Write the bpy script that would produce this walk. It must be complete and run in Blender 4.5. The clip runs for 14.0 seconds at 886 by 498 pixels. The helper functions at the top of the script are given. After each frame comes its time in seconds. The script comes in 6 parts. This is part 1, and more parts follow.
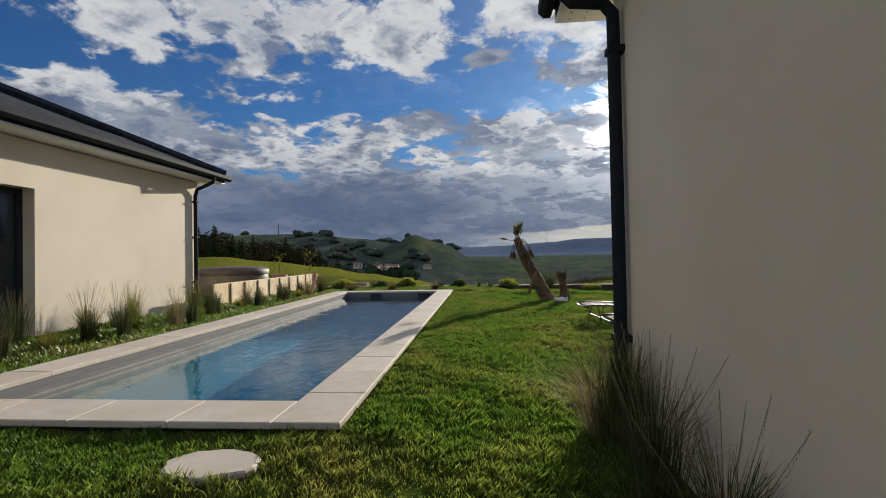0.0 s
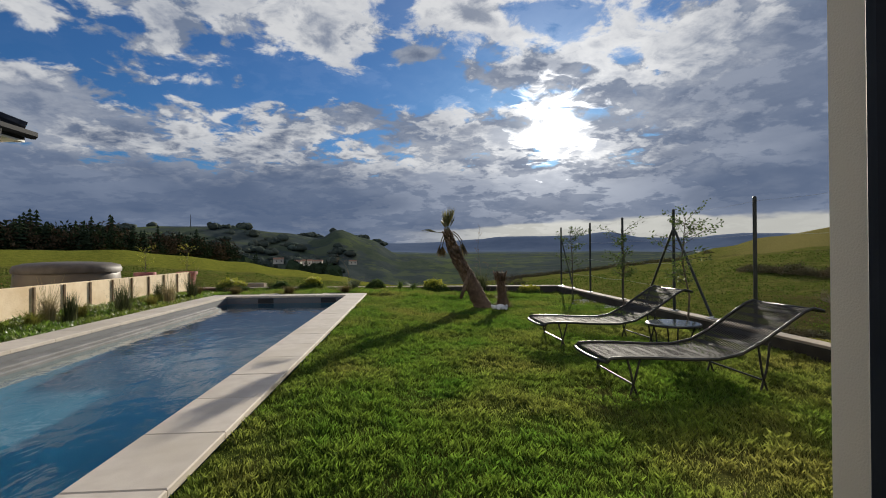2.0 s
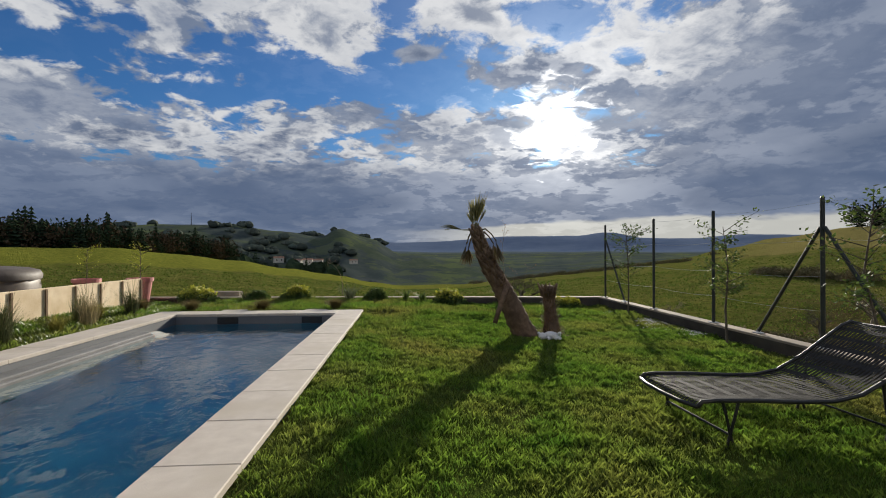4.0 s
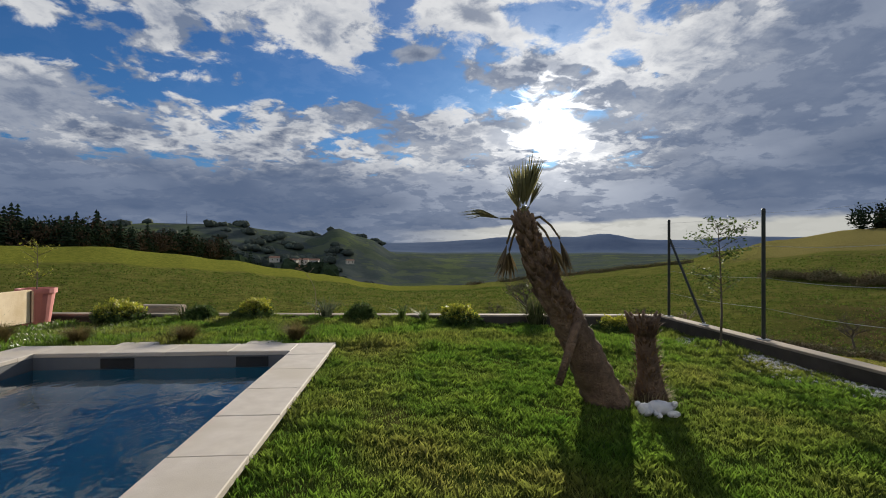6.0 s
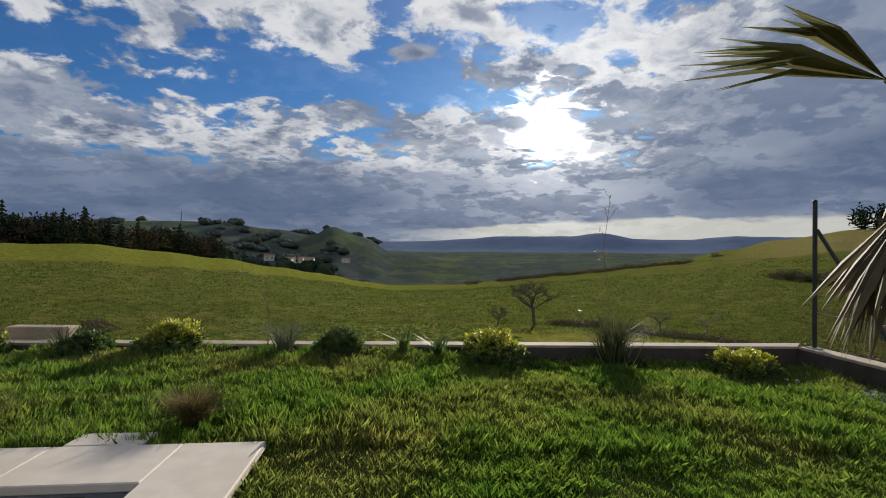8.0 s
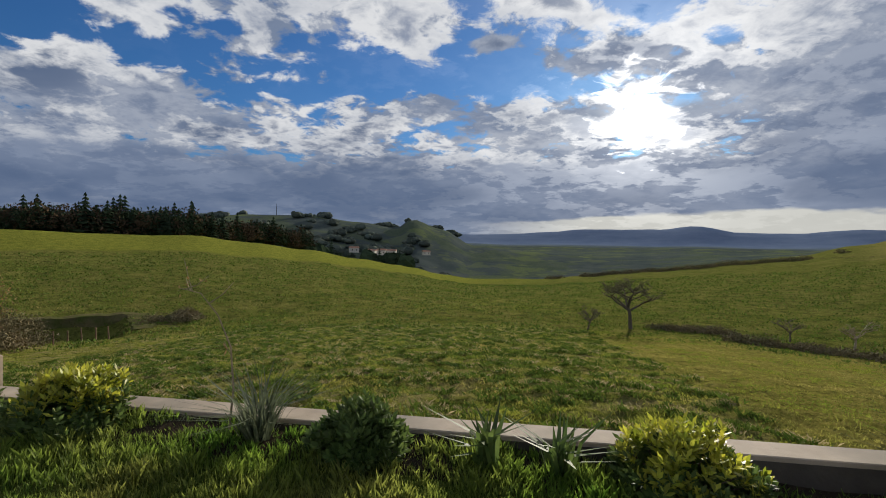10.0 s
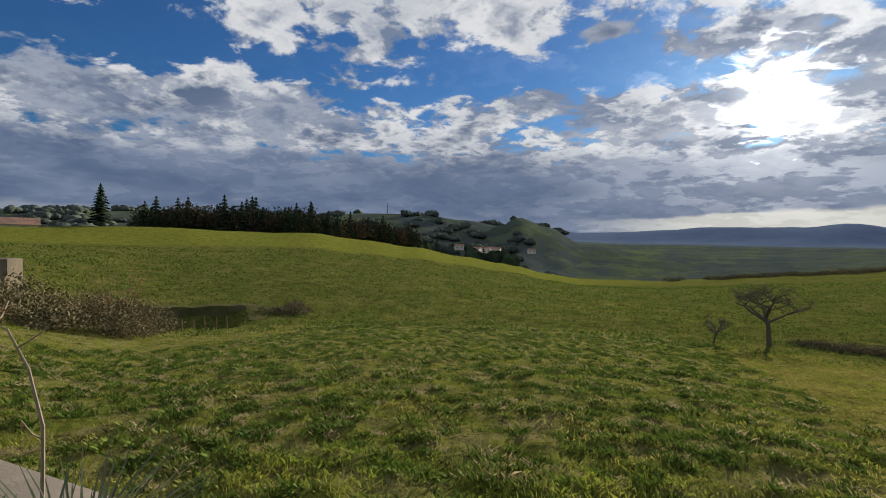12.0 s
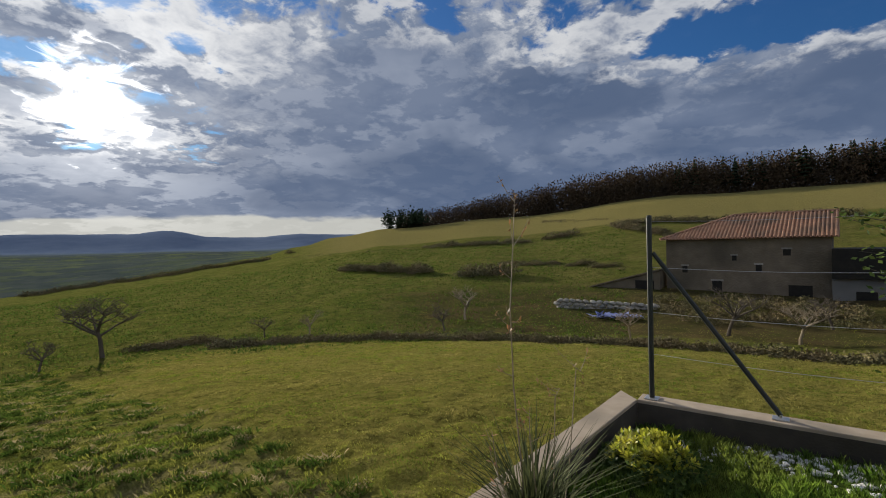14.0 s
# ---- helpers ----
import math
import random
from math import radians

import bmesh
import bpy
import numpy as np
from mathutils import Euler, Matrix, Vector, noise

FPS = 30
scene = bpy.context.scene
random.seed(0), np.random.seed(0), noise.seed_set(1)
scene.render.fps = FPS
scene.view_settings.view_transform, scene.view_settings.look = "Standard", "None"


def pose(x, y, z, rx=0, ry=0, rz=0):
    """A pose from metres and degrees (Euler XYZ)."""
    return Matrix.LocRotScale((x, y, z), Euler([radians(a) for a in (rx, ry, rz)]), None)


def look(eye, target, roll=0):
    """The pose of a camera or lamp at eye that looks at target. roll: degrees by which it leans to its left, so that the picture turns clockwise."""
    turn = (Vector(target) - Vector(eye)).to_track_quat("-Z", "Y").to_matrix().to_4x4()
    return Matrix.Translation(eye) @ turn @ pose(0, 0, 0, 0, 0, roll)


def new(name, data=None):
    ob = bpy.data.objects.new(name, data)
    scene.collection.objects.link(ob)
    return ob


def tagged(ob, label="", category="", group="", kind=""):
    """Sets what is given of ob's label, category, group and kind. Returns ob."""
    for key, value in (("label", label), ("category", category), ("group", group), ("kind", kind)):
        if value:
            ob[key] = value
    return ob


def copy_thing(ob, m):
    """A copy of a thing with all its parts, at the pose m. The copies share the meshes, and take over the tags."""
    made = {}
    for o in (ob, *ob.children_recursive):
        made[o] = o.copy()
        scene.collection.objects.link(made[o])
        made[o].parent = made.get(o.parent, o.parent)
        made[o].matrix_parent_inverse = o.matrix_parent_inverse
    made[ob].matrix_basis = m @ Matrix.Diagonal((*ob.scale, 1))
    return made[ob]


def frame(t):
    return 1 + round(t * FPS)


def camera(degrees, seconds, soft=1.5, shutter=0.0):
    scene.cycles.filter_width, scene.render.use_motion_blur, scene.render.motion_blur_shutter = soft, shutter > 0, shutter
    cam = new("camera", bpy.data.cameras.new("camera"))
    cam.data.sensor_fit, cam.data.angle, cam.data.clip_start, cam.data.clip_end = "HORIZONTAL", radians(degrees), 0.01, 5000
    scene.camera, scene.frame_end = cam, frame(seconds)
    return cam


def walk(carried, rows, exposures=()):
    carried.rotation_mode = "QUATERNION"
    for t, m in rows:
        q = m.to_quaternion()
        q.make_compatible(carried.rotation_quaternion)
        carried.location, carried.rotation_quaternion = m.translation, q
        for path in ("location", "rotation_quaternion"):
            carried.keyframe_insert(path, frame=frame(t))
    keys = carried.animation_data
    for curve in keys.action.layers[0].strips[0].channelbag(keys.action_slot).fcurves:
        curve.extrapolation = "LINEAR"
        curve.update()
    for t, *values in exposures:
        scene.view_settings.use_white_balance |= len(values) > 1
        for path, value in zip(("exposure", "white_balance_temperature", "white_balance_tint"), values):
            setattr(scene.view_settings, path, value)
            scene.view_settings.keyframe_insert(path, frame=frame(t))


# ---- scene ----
cam = camera(86.6, 14.0, 1.0)
PATH = [
    (0, (0.863, -2.76, 0.981), (0.7, -0.767, 1.013), -1.1),
    (0.5, (0.936, -2.228, 0.979), (1.025, -0.23, 1.001), -1.0),
    (1, (1.021, -1.533, 0.977), (1.139, 0.463, 0.998), -0.6),
    (1.5, (0.993, -0.848, 0.974), (1.155, 1.146, 0.988), -0.4),
    (2, (0.998, -0.163, 0.971), (1.145, 1.831, 0.983), -0.4),
    (2.5, (0.927, 0.502, 1.002), (1.068, 2.497, 1.014), -0.4),
    (3, (0.851, 1.161, 1.036), (0.993, 3.156, 1.045), -0.3),
    (5.5, (0.822, 4.77, 1.064), (0.97, 6.764, 1.076), 0.2),
    (6, (0.828, 5.487, 1.084), (0.984, 7.481, 1.096), 0.2),
    (6.5, (0.858, 6.19, 1.067), (1.021, 8.183, 1.079), 0.3),
    (7, (0.806, 6.899, 1.058), (0.985, 8.891, 1.073), 0.4),
    (9.5, (0.714, 10.774, 1.037), (0.789, 12.773, 1.02), 0.6),
    (10, (0.715, 11.325, 1.066), (0.55, 13.318, 1.04), 0.8),
    (10.5, (0.681, 11.921, 1.061), (0.258, 13.876, 1.027), 1.0),
    (11, (0.871, 12.365, 1.071), (0.232, 14.26, 1.033), 1.0),
    (11.5, (0.82, 12.846, 1.067), (0.141, 14.727, 1.024), 1.1),
    (12, (0.99, 12.94, 1.09), (0.389, 14.847, 1.048), 1.1),
    (12.5, (0.93, 12.81, 1.19), (0.881, 14.809, 1.152), 0.3),
    (13, (0.82, 12.65, 1.31), (1.481, 14.537, 1.284), -0.8),
    (13.5, (0.87, 12.66, 1.395), (2.104, 14.234, 1.375), -0.7),
    (14, (0.797, 12.601, 1.432), (2.411, 13.782, 1.417), -1.2),
]
walk(cam, [(t, look(eye, target, roll)) for t, eye, target, roll in PATH], [(0.0, 0.5), (0.5, 0.75), (1.0, 0.48), (1.5, 0.45), (2.5, 0.56), (7.0, 0.58), (9.5, 0.68), (12.5, 0.66), (14.0, 0.6)])

# ---- world and sun ----
SUN_AZ, SUN_EL = 17.6, 14.3


def sky():
    world = bpy.data.worlds.new("sky")
    scene.world = world
    world.use_nodes = True
    nt = world.node_tree
    nt.nodes.clear()

    def m(op, a, b=0.0, c=None):
        n = nt.nodes.new("ShaderNodeMath")
        n.operation = op
        for i, v in enumerate((a, b, c)):
            if v is None:
                continue
            if isinstance(v, (int, float)):
                n.inputs[i].default_value = v
            else:
                nt.links.new(v, n.inputs[i])
        return n.outputs[0]

    def mix(f, a, b):
        n = nt.nodes.new("ShaderNodeMix")
        n.data_type = "RGBA"
        for i, v in ((0, f), (6, a), (7, b)):
            if isinstance(v, (int, float)):
                n.inputs[i].default_value = v
            elif isinstance(v, tuple):
                n.inputs[i].default_value = (*v, 1)
            else:
                nt.links.new(v, n.inputs[i])
        return n.outputs[2]

    def step(v, lo, hi):
        n = nt.nodes.new("ShaderNodeMapRange")
        n.interpolation_type = "SMOOTHSTEP"
        nt.links.new(v, n.inputs[0])
        n.inputs[1].default_value, n.inputs[2].default_value = lo, hi
        return n.outputs[0]

    def fbm(vec, scale, detail, rough, distort=0.0):
        n = nt.nodes.new("ShaderNodeTexNoise")
        nt.links.new(vec, n.inputs["Vector"])
        n.inputs["Scale"].default_value = scale
        n.inputs["Detail"].default_value = detail
        n.inputs["Roughness"].default_value = rough
        n.inputs["Distortion"].default_value = distort
        return n.outputs[0]

    tc = nt.nodes.new("ShaderNodeTexCoord")
    sep = nt.nodes.new("ShaderNodeSeparateXYZ")
    nt.links.new(tc.outputs["Generated"], sep.inputs[0])
    X, Y, Z = sep.outputs
    el = m("MULTIPLY", m("ARCSINE", Z), 57.2958)
    az = m("MULTIPLY", m("ARCTAN2", X, Y), 57.2958)
    zz = m("ADD", m("MAXIMUM", Z, 0.0), 0.24)
    comb = nt.nodes.new("ShaderNodeCombineXYZ")
    nt.links.new(m("DIVIDE", X, zz), comb.inputs[0])
    nt.links.new(m("DIVIDE", Y, zz), comb.inputs[1])
    P = comb.outputs[0]
    off = nt.nodes.new("ShaderNodeVectorMath")
    off.operation = "ADD"
    nt.links.new(P, off.inputs[0])
    off.inputs[1].default_value = (3.1, 7.7, 0.4)
    P = off.outputs[0]

    def blob(a, e, sa, se, w):
        dx = m("DIVIDE", m("SUBTRACT", az, a), sa)
        dy = m("DIVIDE", m("SUBTRACT", el, e), se)
        r2 = m("ADD", m("MULTIPLY", dx, dx), m("MULTIPLY", dy, dy))
        return m("MULTIPLY", m("POWER", 2.718, m("MULTIPLY", r2, -1.0)), w)

    def puffs(vec):
        return m("ADD", m("MULTIPLY", fbm(vec, 2.6, 10.0, 0.56, 0.2), 0.55), m("MULTIPLY", fbm(vec, 8.5, 8.0, 0.6, 0.3), 0.45))

    def moved(k):
        n = nt.nodes.new("ShaderNodeVectorMath")
        n.operation = "SCALE"
        nt.links.new(P, n.inputs[0])
        n.inputs["Scale"].default_value = k
        return n.outputs[0]

    sd = (math.sin(radians(SUN_AZ)) * math.cos(radians(SUN_EL)), math.cos(radians(SUN_AZ)) * math.cos(radians(SUN_EL)), math.sin(radians(SUN_EL)))
    dot = nt.nodes.new("ShaderNodeVectorMath")
    dot.operation = "DOT_PRODUCT"
    nt.links.new(tc.outputs["Generated"], dot.inputs[0])
    dot.inputs[1].default_value = sd
    ang = m("MULTIPLY", m("ARCCOSINE", m("MINIMUM", dot.outputs["Value"], 1.0)), 57.2958)
    raw = puffs(P)
    # the sides of the puffs that look up to the light
    lift = step(m("SUBTRACT", raw, puffs(moved(0.968))), -0.035, 0.05)
    dens = raw
    # gaps of blue: azimuth, elevation, spreads, weight
    for a, e, sa, se, w in ((-36, 18.8, 6, 1.5, -0.12), (-22, 16.9, 6, 1.1, -0.09), (-11, 20.0, 9, 2.4, -0.16), (1, 19.0, 7, 2.0, -0.14), (-1.5, 25.5, 3, 4, -0.10),
                            (17, 25.5, 6, 2.2, -0.10), (28, 21.5, 4, 2, -0.08), (86, 20.5, 10, 2.2, -0.17), (97, 21, 8, 3, -0.14), (-51, 19.5, 8, 3.0, -0.16), (-31, 14.9, 4, 0.9, -0.07)):
        dens = m("ADD", dens, blob(a, e, sa, se, w))
    # banks of cloud
    for a, e, sa, se, w in ((-22, 24.5, 13, 3, 0.06), (-25, 17.4, 6, 1.2, 0.05), (-36, 14, 12, 2.5, 0.11), (-9, 15.8, 6, 1.9, 0.10), (4, 13.6, 10, 2.2, 0.10),
                            (17.5, 14, 9, 4, 0.09), (47, 14.5, 15, 7, 0.30), (70, 12, 22, 7, 0.22), (96, 11, 18, 7, 0.22), (43, 22, 12, 2.4, 0.05),
                            (1.4, 22.7, 2.6, 0.9, 0.21), (16, 20.8, 5.5, 1.5, 0.17), (9, 27, 2.5, 1.6, 0.12), (-52, 14.5, 10, 2.6, 0.12), (0, 5.5, 400, 4.5, 0.17)):
        dens = m("ADD", dens, blob(a, e, sa, se, w))
    cover = m("MAXIMUM", step(dens, 0.458, 0.53), step(el, 10.0, 7.0))
    thick = step(dens, 0.54, 0.68)
    relief = step(m("ADD", m("MULTIPLY", fbm(P, 3.0, 5.0, 0.5, 0.3), 0.6), m("MULTIPLY", fbm(P, 9.0, 8.0, 0.6, 0.4), 0.4)), 0.40, 0.60)
    soft = step(fbm(P, 1.5, 3.5, 0.45, 0.6), 0.36, 0.64)
    nish = nt.nodes.new("ShaderNodeTexSky")
    nish.sky_type = "NISHITA"
    nish.sun_disc = False
    nish.sun_elevation = radians(SUN_EL)
    nish.sun_rotation = radians(SUN_AZ)
    nish.air_density, nish.dust_density, nish.ozone_density = 1.2, 0.3, 3.0
    scale = nt.nodes.new("ShaderNodeVectorMath")
    scale.operation = "SCALE"
    nt.links.new(nish.outputs[0], scale.inputs[0])
    scale.inputs["Scale"].default_value = SKY
    tint = nt.nodes.new("ShaderNodeVectorMath")
    tint.operation = "MULTIPLY"
    nt.links.new(scale.outputs[0], tint.inputs[0])
    tint.inputs[1].default_value = (0.30, 0.66, 1.15)
    blue = tint.outputs[0]
    tone = m("ADD", m("MULTIPLY", lift, 0.7), m("MULTIPLY", relief, 0.3))
    lit = mix(tone, (0.15, 0.195, 0.29), (0.60, 0.61, 0.63))
    dark = mix(soft, (0.078, 0.115, 0.198), mix(m("MULTIPLY", tone, 0.6), (0.115, 0.155, 0.245), (0.26, 0.30, 0.385)))
    body = mix(thick, lit, dark)
    low = m("MULTIPLY", step(el, 11.5, 7.0), 0.9)
    body = mix(low, body, mix(soft, (0.074, 0.112, 0.198), mix(m("MULTIPLY", tone, 0.6), (0.12, 0.16, 0.25), (0.20, 0.245, 0.34))))
    # clouds on the far side of the sky face the sun: brightened, mostly unseen, as added fill
    front = nt.nodes.new("ShaderNodeVectorMath")
    front.operation = "SCALE"
    nt.links.new(body, front.inputs[0])
    nt.links.new(m("ADD", 1.0, m("MULTIPLY", step(ang, 78.0, 140.0), 0.9)), front.inputs["Scale"])
    col = mix(cover, blue, front.outputs[0])
    # pale strip of clear air under the bank
    wob = m("MULTIPLY", m("SUBTRACT", fbm(P, 2.0, 4.0, 0.5), 0.5), 2.2)
    e2 = m("ADD", el, wob)
    strip = m("MULTIPLY", step(m("SUBTRACT", e2, step(az, 4.0, 18.0)), 2.7, 2.3), m("MAXIMUM", step(az, -4.0, 14.0), m("MULTIPLY", step(az, -25.0, -34.0), 0.25)))
    col = mix(strip, col, (0.47, 0.47, 0.44))
    # sun behind thin cloud
    # small darker clouds beside it
    veil = m("MULTIPLY", m("MINIMUM", m("ADD", blob(12.6, 14.8, 1.9, 1.0, 1.0), m("ADD", blob(22.9, 14.6, 2.6, 0.9, 1.0), blob(14.0, 12.0, 1.6, 0.7, 0.8))), 1.0), step(relief, 0.25, 0.6))
    col = mix(m("MULTIPLY", veil, 0.85), col, (0.20, 0.25, 0.34))
    clear = m("SUBTRACT", 1.0, m("MULTIPLY", veil, 0.8))
    grit = m("MULTIPLY", m("SUBTRACT", fbm(P, 8.0, 5.0, 0.6, 0.8), 0.5), 16.0)
    core = m("MULTIPLY", m("MULTIPLY", step(m("ADD", ang, grit), 4.6, 0.6), 2.2), clear)
    halo = m("MULTIPLY", m("MULTIPLY", m("POWER", 2.718, m("DIVIDE", ang, -4.6)), m("ADD", 0.12, m("MULTIPLY", tone, 1.0))), clear)
    wide = m("MULTIPLY", m("POWER", 2.718, m("DIVIDE", ang, -20.0)), m("ADD", 0.07, m("MULTIPLY", tone, 0.10)))
    glow = m("ADD", m("ADD", core, halo), wide)
    gl = nt.nodes.new("ShaderNodeVectorMath")
    gl.operation = "SCALE"
    gl.inputs[0].default_value = (1.0, 0.98, 0.93)
    nt.links.new(glow, gl.inputs["Scale"])
    add = nt.nodes.new("ShaderNodeVectorMath")
    add.operation = "ADD"
    nt.links.new(col, add.inputs[0])
    nt.links.new(gl.outputs[0], add.inputs[1])
    bg = nt.nodes.new("ShaderNodeBackground")
    nt.links.new(add.outputs[0], bg.inputs[0])
    bg.inputs[1].default_value = 0.71
    out = nt.nodes.new("ShaderNodeOutputWorld")
    nt.links.new(bg.outputs[0], out.inputs[0])


SKY = 0.064
sky()
sun = new("sun", bpy.data.lights.new("sun", "SUN"))
sun.data.energy, sun.data.angle, sun.data.color = 4.7, radians(0.6), (1.0, 0.92, 0.78)
S_AZ, S_EL = radians(SUN_AZ), radians(SUN_EL)
sun.matrix_world = look((40 * math.sin(S_AZ) * math.cos(S_EL), 40 * math.cos(S_AZ) * math.cos(S_EL), 40 * math.sin(S_EL)), (0, 0, 0))


# ---- materials ----
def material(name, c1, c2, scale=4.0, rough=0.8, bump=0.2, bscale=60.0, metal=0.0, c3=None, big=0.6, trans=0.0, island=0.0, objrand=0.0, spec=0.3, dist=0.01):
    """A surface with two scales of colour change and a fine relief. trans: share of light let through (leaves)."""
    mt = bpy.data.materials.new(name)
    mt.use_nodes = True
    nt = mt.node_tree
    b = nt.nodes["Principled BSDF"]
    tc = nt.nodes.new("ShaderNodeTexCoord")
    pos = nt.nodes.new("ShaderNodeNewGeometry")

    def noise_at(s, detail=6):
        n = nt.nodes.new("ShaderNodeTexNoise")
        nt.links.new(pos.outputs["Position"], n.inputs["Vector"])
        n.inputs["Scale"].default_value, n.inputs["Detail"].default_value = s, detail
        return n.outputs[0]

    def mix(f, a, c, mode="MIX"):
        n = nt.nodes.new("ShaderNodeMix")
        n.data_type, n.blend_type = "RGBA", mode
        for i, v in ((0, f), (6, a), (7, c)):
            if isinstance(v, (int, float)):
                n.inputs[i].default_value = v
            elif isinstance(v, tuple):
                n.inputs[i].default_value = (*v, 1)
            else:
                nt.links.new(v, n.inputs[i])
        return n.outputs[2]

    def ramp(v, lo, hi):
        n = nt.nodes.new("ShaderNodeMapRange")
        nt.links.new(v, n.inputs[0])
        n.inputs[1].default_value, n.inputs[2].default_value = lo, hi
        return n.outputs[0]

    col = mix(ramp(noise_at(scale), 0.3, 0.7), c1, c2)
    if c3:
        col = mix(ramp(noise_at(big, 4), 0.45, 0.68), col, c3)
    if island or objrand:
        src = nt.nodes.new("ShaderNodeObjectInfo").outputs["Random"] if objrand else pos.outputs["Random Per Island"]
        k = island or objrand
        hsv = nt.nodes.new("ShaderNodeHueSaturation")
        mr = nt.nodes.new("ShaderNodeMapRange")
        nt.links.new(src, mr.inputs[0])
        mr.inputs[3].default_value, mr.inputs[4].default_value = 1 - k, 1 + k
        nt.links.new(mr.outputs[0], hsv.inputs["Value"])
        nt.links.new(col, hsv.inputs["Color"])
        col = hsv.outputs[0]
    nt.links.new(col, b.inputs["Base Color"])
    b.inputs["Roughness"].default_value, b.inputs["Metallic"].default_value = rough, metal
    b.inputs["Specular IOR Level"].default_value = spec
    if bump:
        bp = nt.nodes.new("ShaderNodeBump")
        bp.inputs["Strength"].default_value, bp.inputs["Distance"].default_value = bump, dist
        nt.links.new(noise_at(bscale), bp.inputs["Height"])
        nt.links.new(bp.outputs[0], b.inputs["Normal"])
    if trans:
        t = nt.nodes.new("ShaderNodeBsdfTranslucent")
        nt.links.new(col, t.inputs[0])
        ms = nt.nodes.new("ShaderNodeMixShader")
        ms.inputs[0].default_value = trans
        nt.links.new(b.outputs[0], ms.inputs[1])
        nt.links.new(t.outputs[0], ms.inputs[2])
        nt.links.new(ms.outputs[0], nt.nodes["Material Output"].inputs[0])
    return mt


RENDER = material("house_render", (0.72, 0.635, 0.52), (0.76, 0.675, 0.56), 1.5, 0.9, 0.35, 220, c3=(0.65, 0.57, 0.46), big=0.5, dist=0.004)
WHITE = material("white_board", (0.75, 0.74, 0.70), (0.80, 0.79, 0.76), 3, 0.6, 0.1, 40)
ZINC = material("dark_zinc", (0.016, 0.018, 0.024), (0.026, 0.029, 0.036), 8, 0.7, 0.05, 60, spec=0.1)
ROOF = material("slate_tile", (0.020, 0.023, 0.030), (0.036, 0.040, 0.050), 12, 0.75, 0.4, 90, spec=0.15, objrand=0.25)
FRAME = material("dark_aluminium", (0.025, 0.027, 0.03), (0.035, 0.037, 0.04), 6, 0.4, 0.03, 80, metal=0.4)
COPING = material("cream_stone", (0.50, 0.44, 0.375), (0.58, 0.52, 0.445), 9, 0.75, 0.25, 130, c3=(0.48, 0.42, 0.34), big=1.6, objrand=0.05, dist=0.004)
LINER = material("grey_pool_liner", (0.115, 0.122, 0.13), (0.15, 0.157, 0.165), 2, 0.5, 0.1, 30)
FLOORBLUE = material("blue_grey_pool_floor", (0.016, 0.13, 0.20), (0.028, 0.17, 0.245), 1.2, 0.5, 0.1, 30)
LEDGE = material("grey_ledge", (0.16, 0.16, 0.157), (0.22, 0.216, 0.21), 7, 0.7, 0.3, 60, c3=(0.135, 0.135, 0.13), big=2.0)
CONCRETE = material("concrete", (0.30, 0.24, 0.175), (0.40, 0.325, 0.245), 6, 0.9, 0.4, 70, c3=(0.20, 0.17, 0.13), big=1.2, dist=0.006)
GRAVEL = material("pale_gravel", (0.45, 0.43, 0.40), (0.62, 0.60, 0.57), 20, 0.9, 0.4, 60, island=0.3)
SOIL = material("lawn_soil", (0.045, 0.07, 0.012), (0.075, 0.10, 0.02), 14, 0.95, 0.8, 90, spec=0.0, c3=(0.08, 0.08, 0.025), big=1.3, dist=0.03)
BLADE = material("grass_blade", (0.070, 0.150, 0.016), (0.145, 0.215, 0.028), 3.0, 0.38, 0, c3=(0.20, 0.205, 0.045), big=0.7, trans=0.5, island=0.5, spec=0.6)
TUFT = material("meadow_blade", (0.12, 0.175, 0.02), (0.235, 0.24, 0.038), 1.0, 0.7, 0, c3=(0.29, 0.24, 0.075), big=0.35, trans=0.45, island=0.4, spec=0.1)
DARKTUFT = material("coarse_dark_blade", (0.055, 0.100, 0.016), (0.125, 0.170, 0.030), 2.0, 0.8, 0, trans=0.25, island=0.4, spec=0.04)
DRY = material("dry_grass_blade", (0.38, 0.31, 0.17), (0.27, 0.23, 0.12), 6, 0.8, 0, trans=0.35, island=0.35, spec=0.05)
REED = material("dark_grass_blade", (0.05, 0.065, 0.025), (0.11, 0.12, 0.05), 6, 0.75, 0, trans=0.3, island=0.4, spec=0.1)
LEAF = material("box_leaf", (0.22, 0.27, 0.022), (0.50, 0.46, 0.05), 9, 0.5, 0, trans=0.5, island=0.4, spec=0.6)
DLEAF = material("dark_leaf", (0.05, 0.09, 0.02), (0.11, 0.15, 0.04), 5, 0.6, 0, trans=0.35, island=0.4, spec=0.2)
RLEAF = material("russet_leaf", (0.30, 0.13, 0.06), (0.20, 0.15, 0.06), 5, 0.5, 0, trans=0.4, island=0.4)
SILVER = material("blue_green_leaf", (0.085, 0.105, 0.06), (0.15, 0.17, 0.10), 5, 0.7, 0, trans=0.35, island=0.3, spec=0.15)
BARK = material("grey_bark", (0.07, 0.055, 0.04), (0.12, 0.10, 0.075), 20, 0.95, 0.6, 50, dist=0.02)
TWIG = material("pale_twig", (0.19, 0.15, 0.09), (0.27, 0.21, 0.14), 20, 0.7, 0.2, 90)
PALMBARK = material("palm_bark", (0.13, 0.085, 0.055), (0.23, 0.155, 0.10), 18, 0.95, 0.9, 55, c3=(0.09, 0.06, 0.04), big=5, dist=0.03)
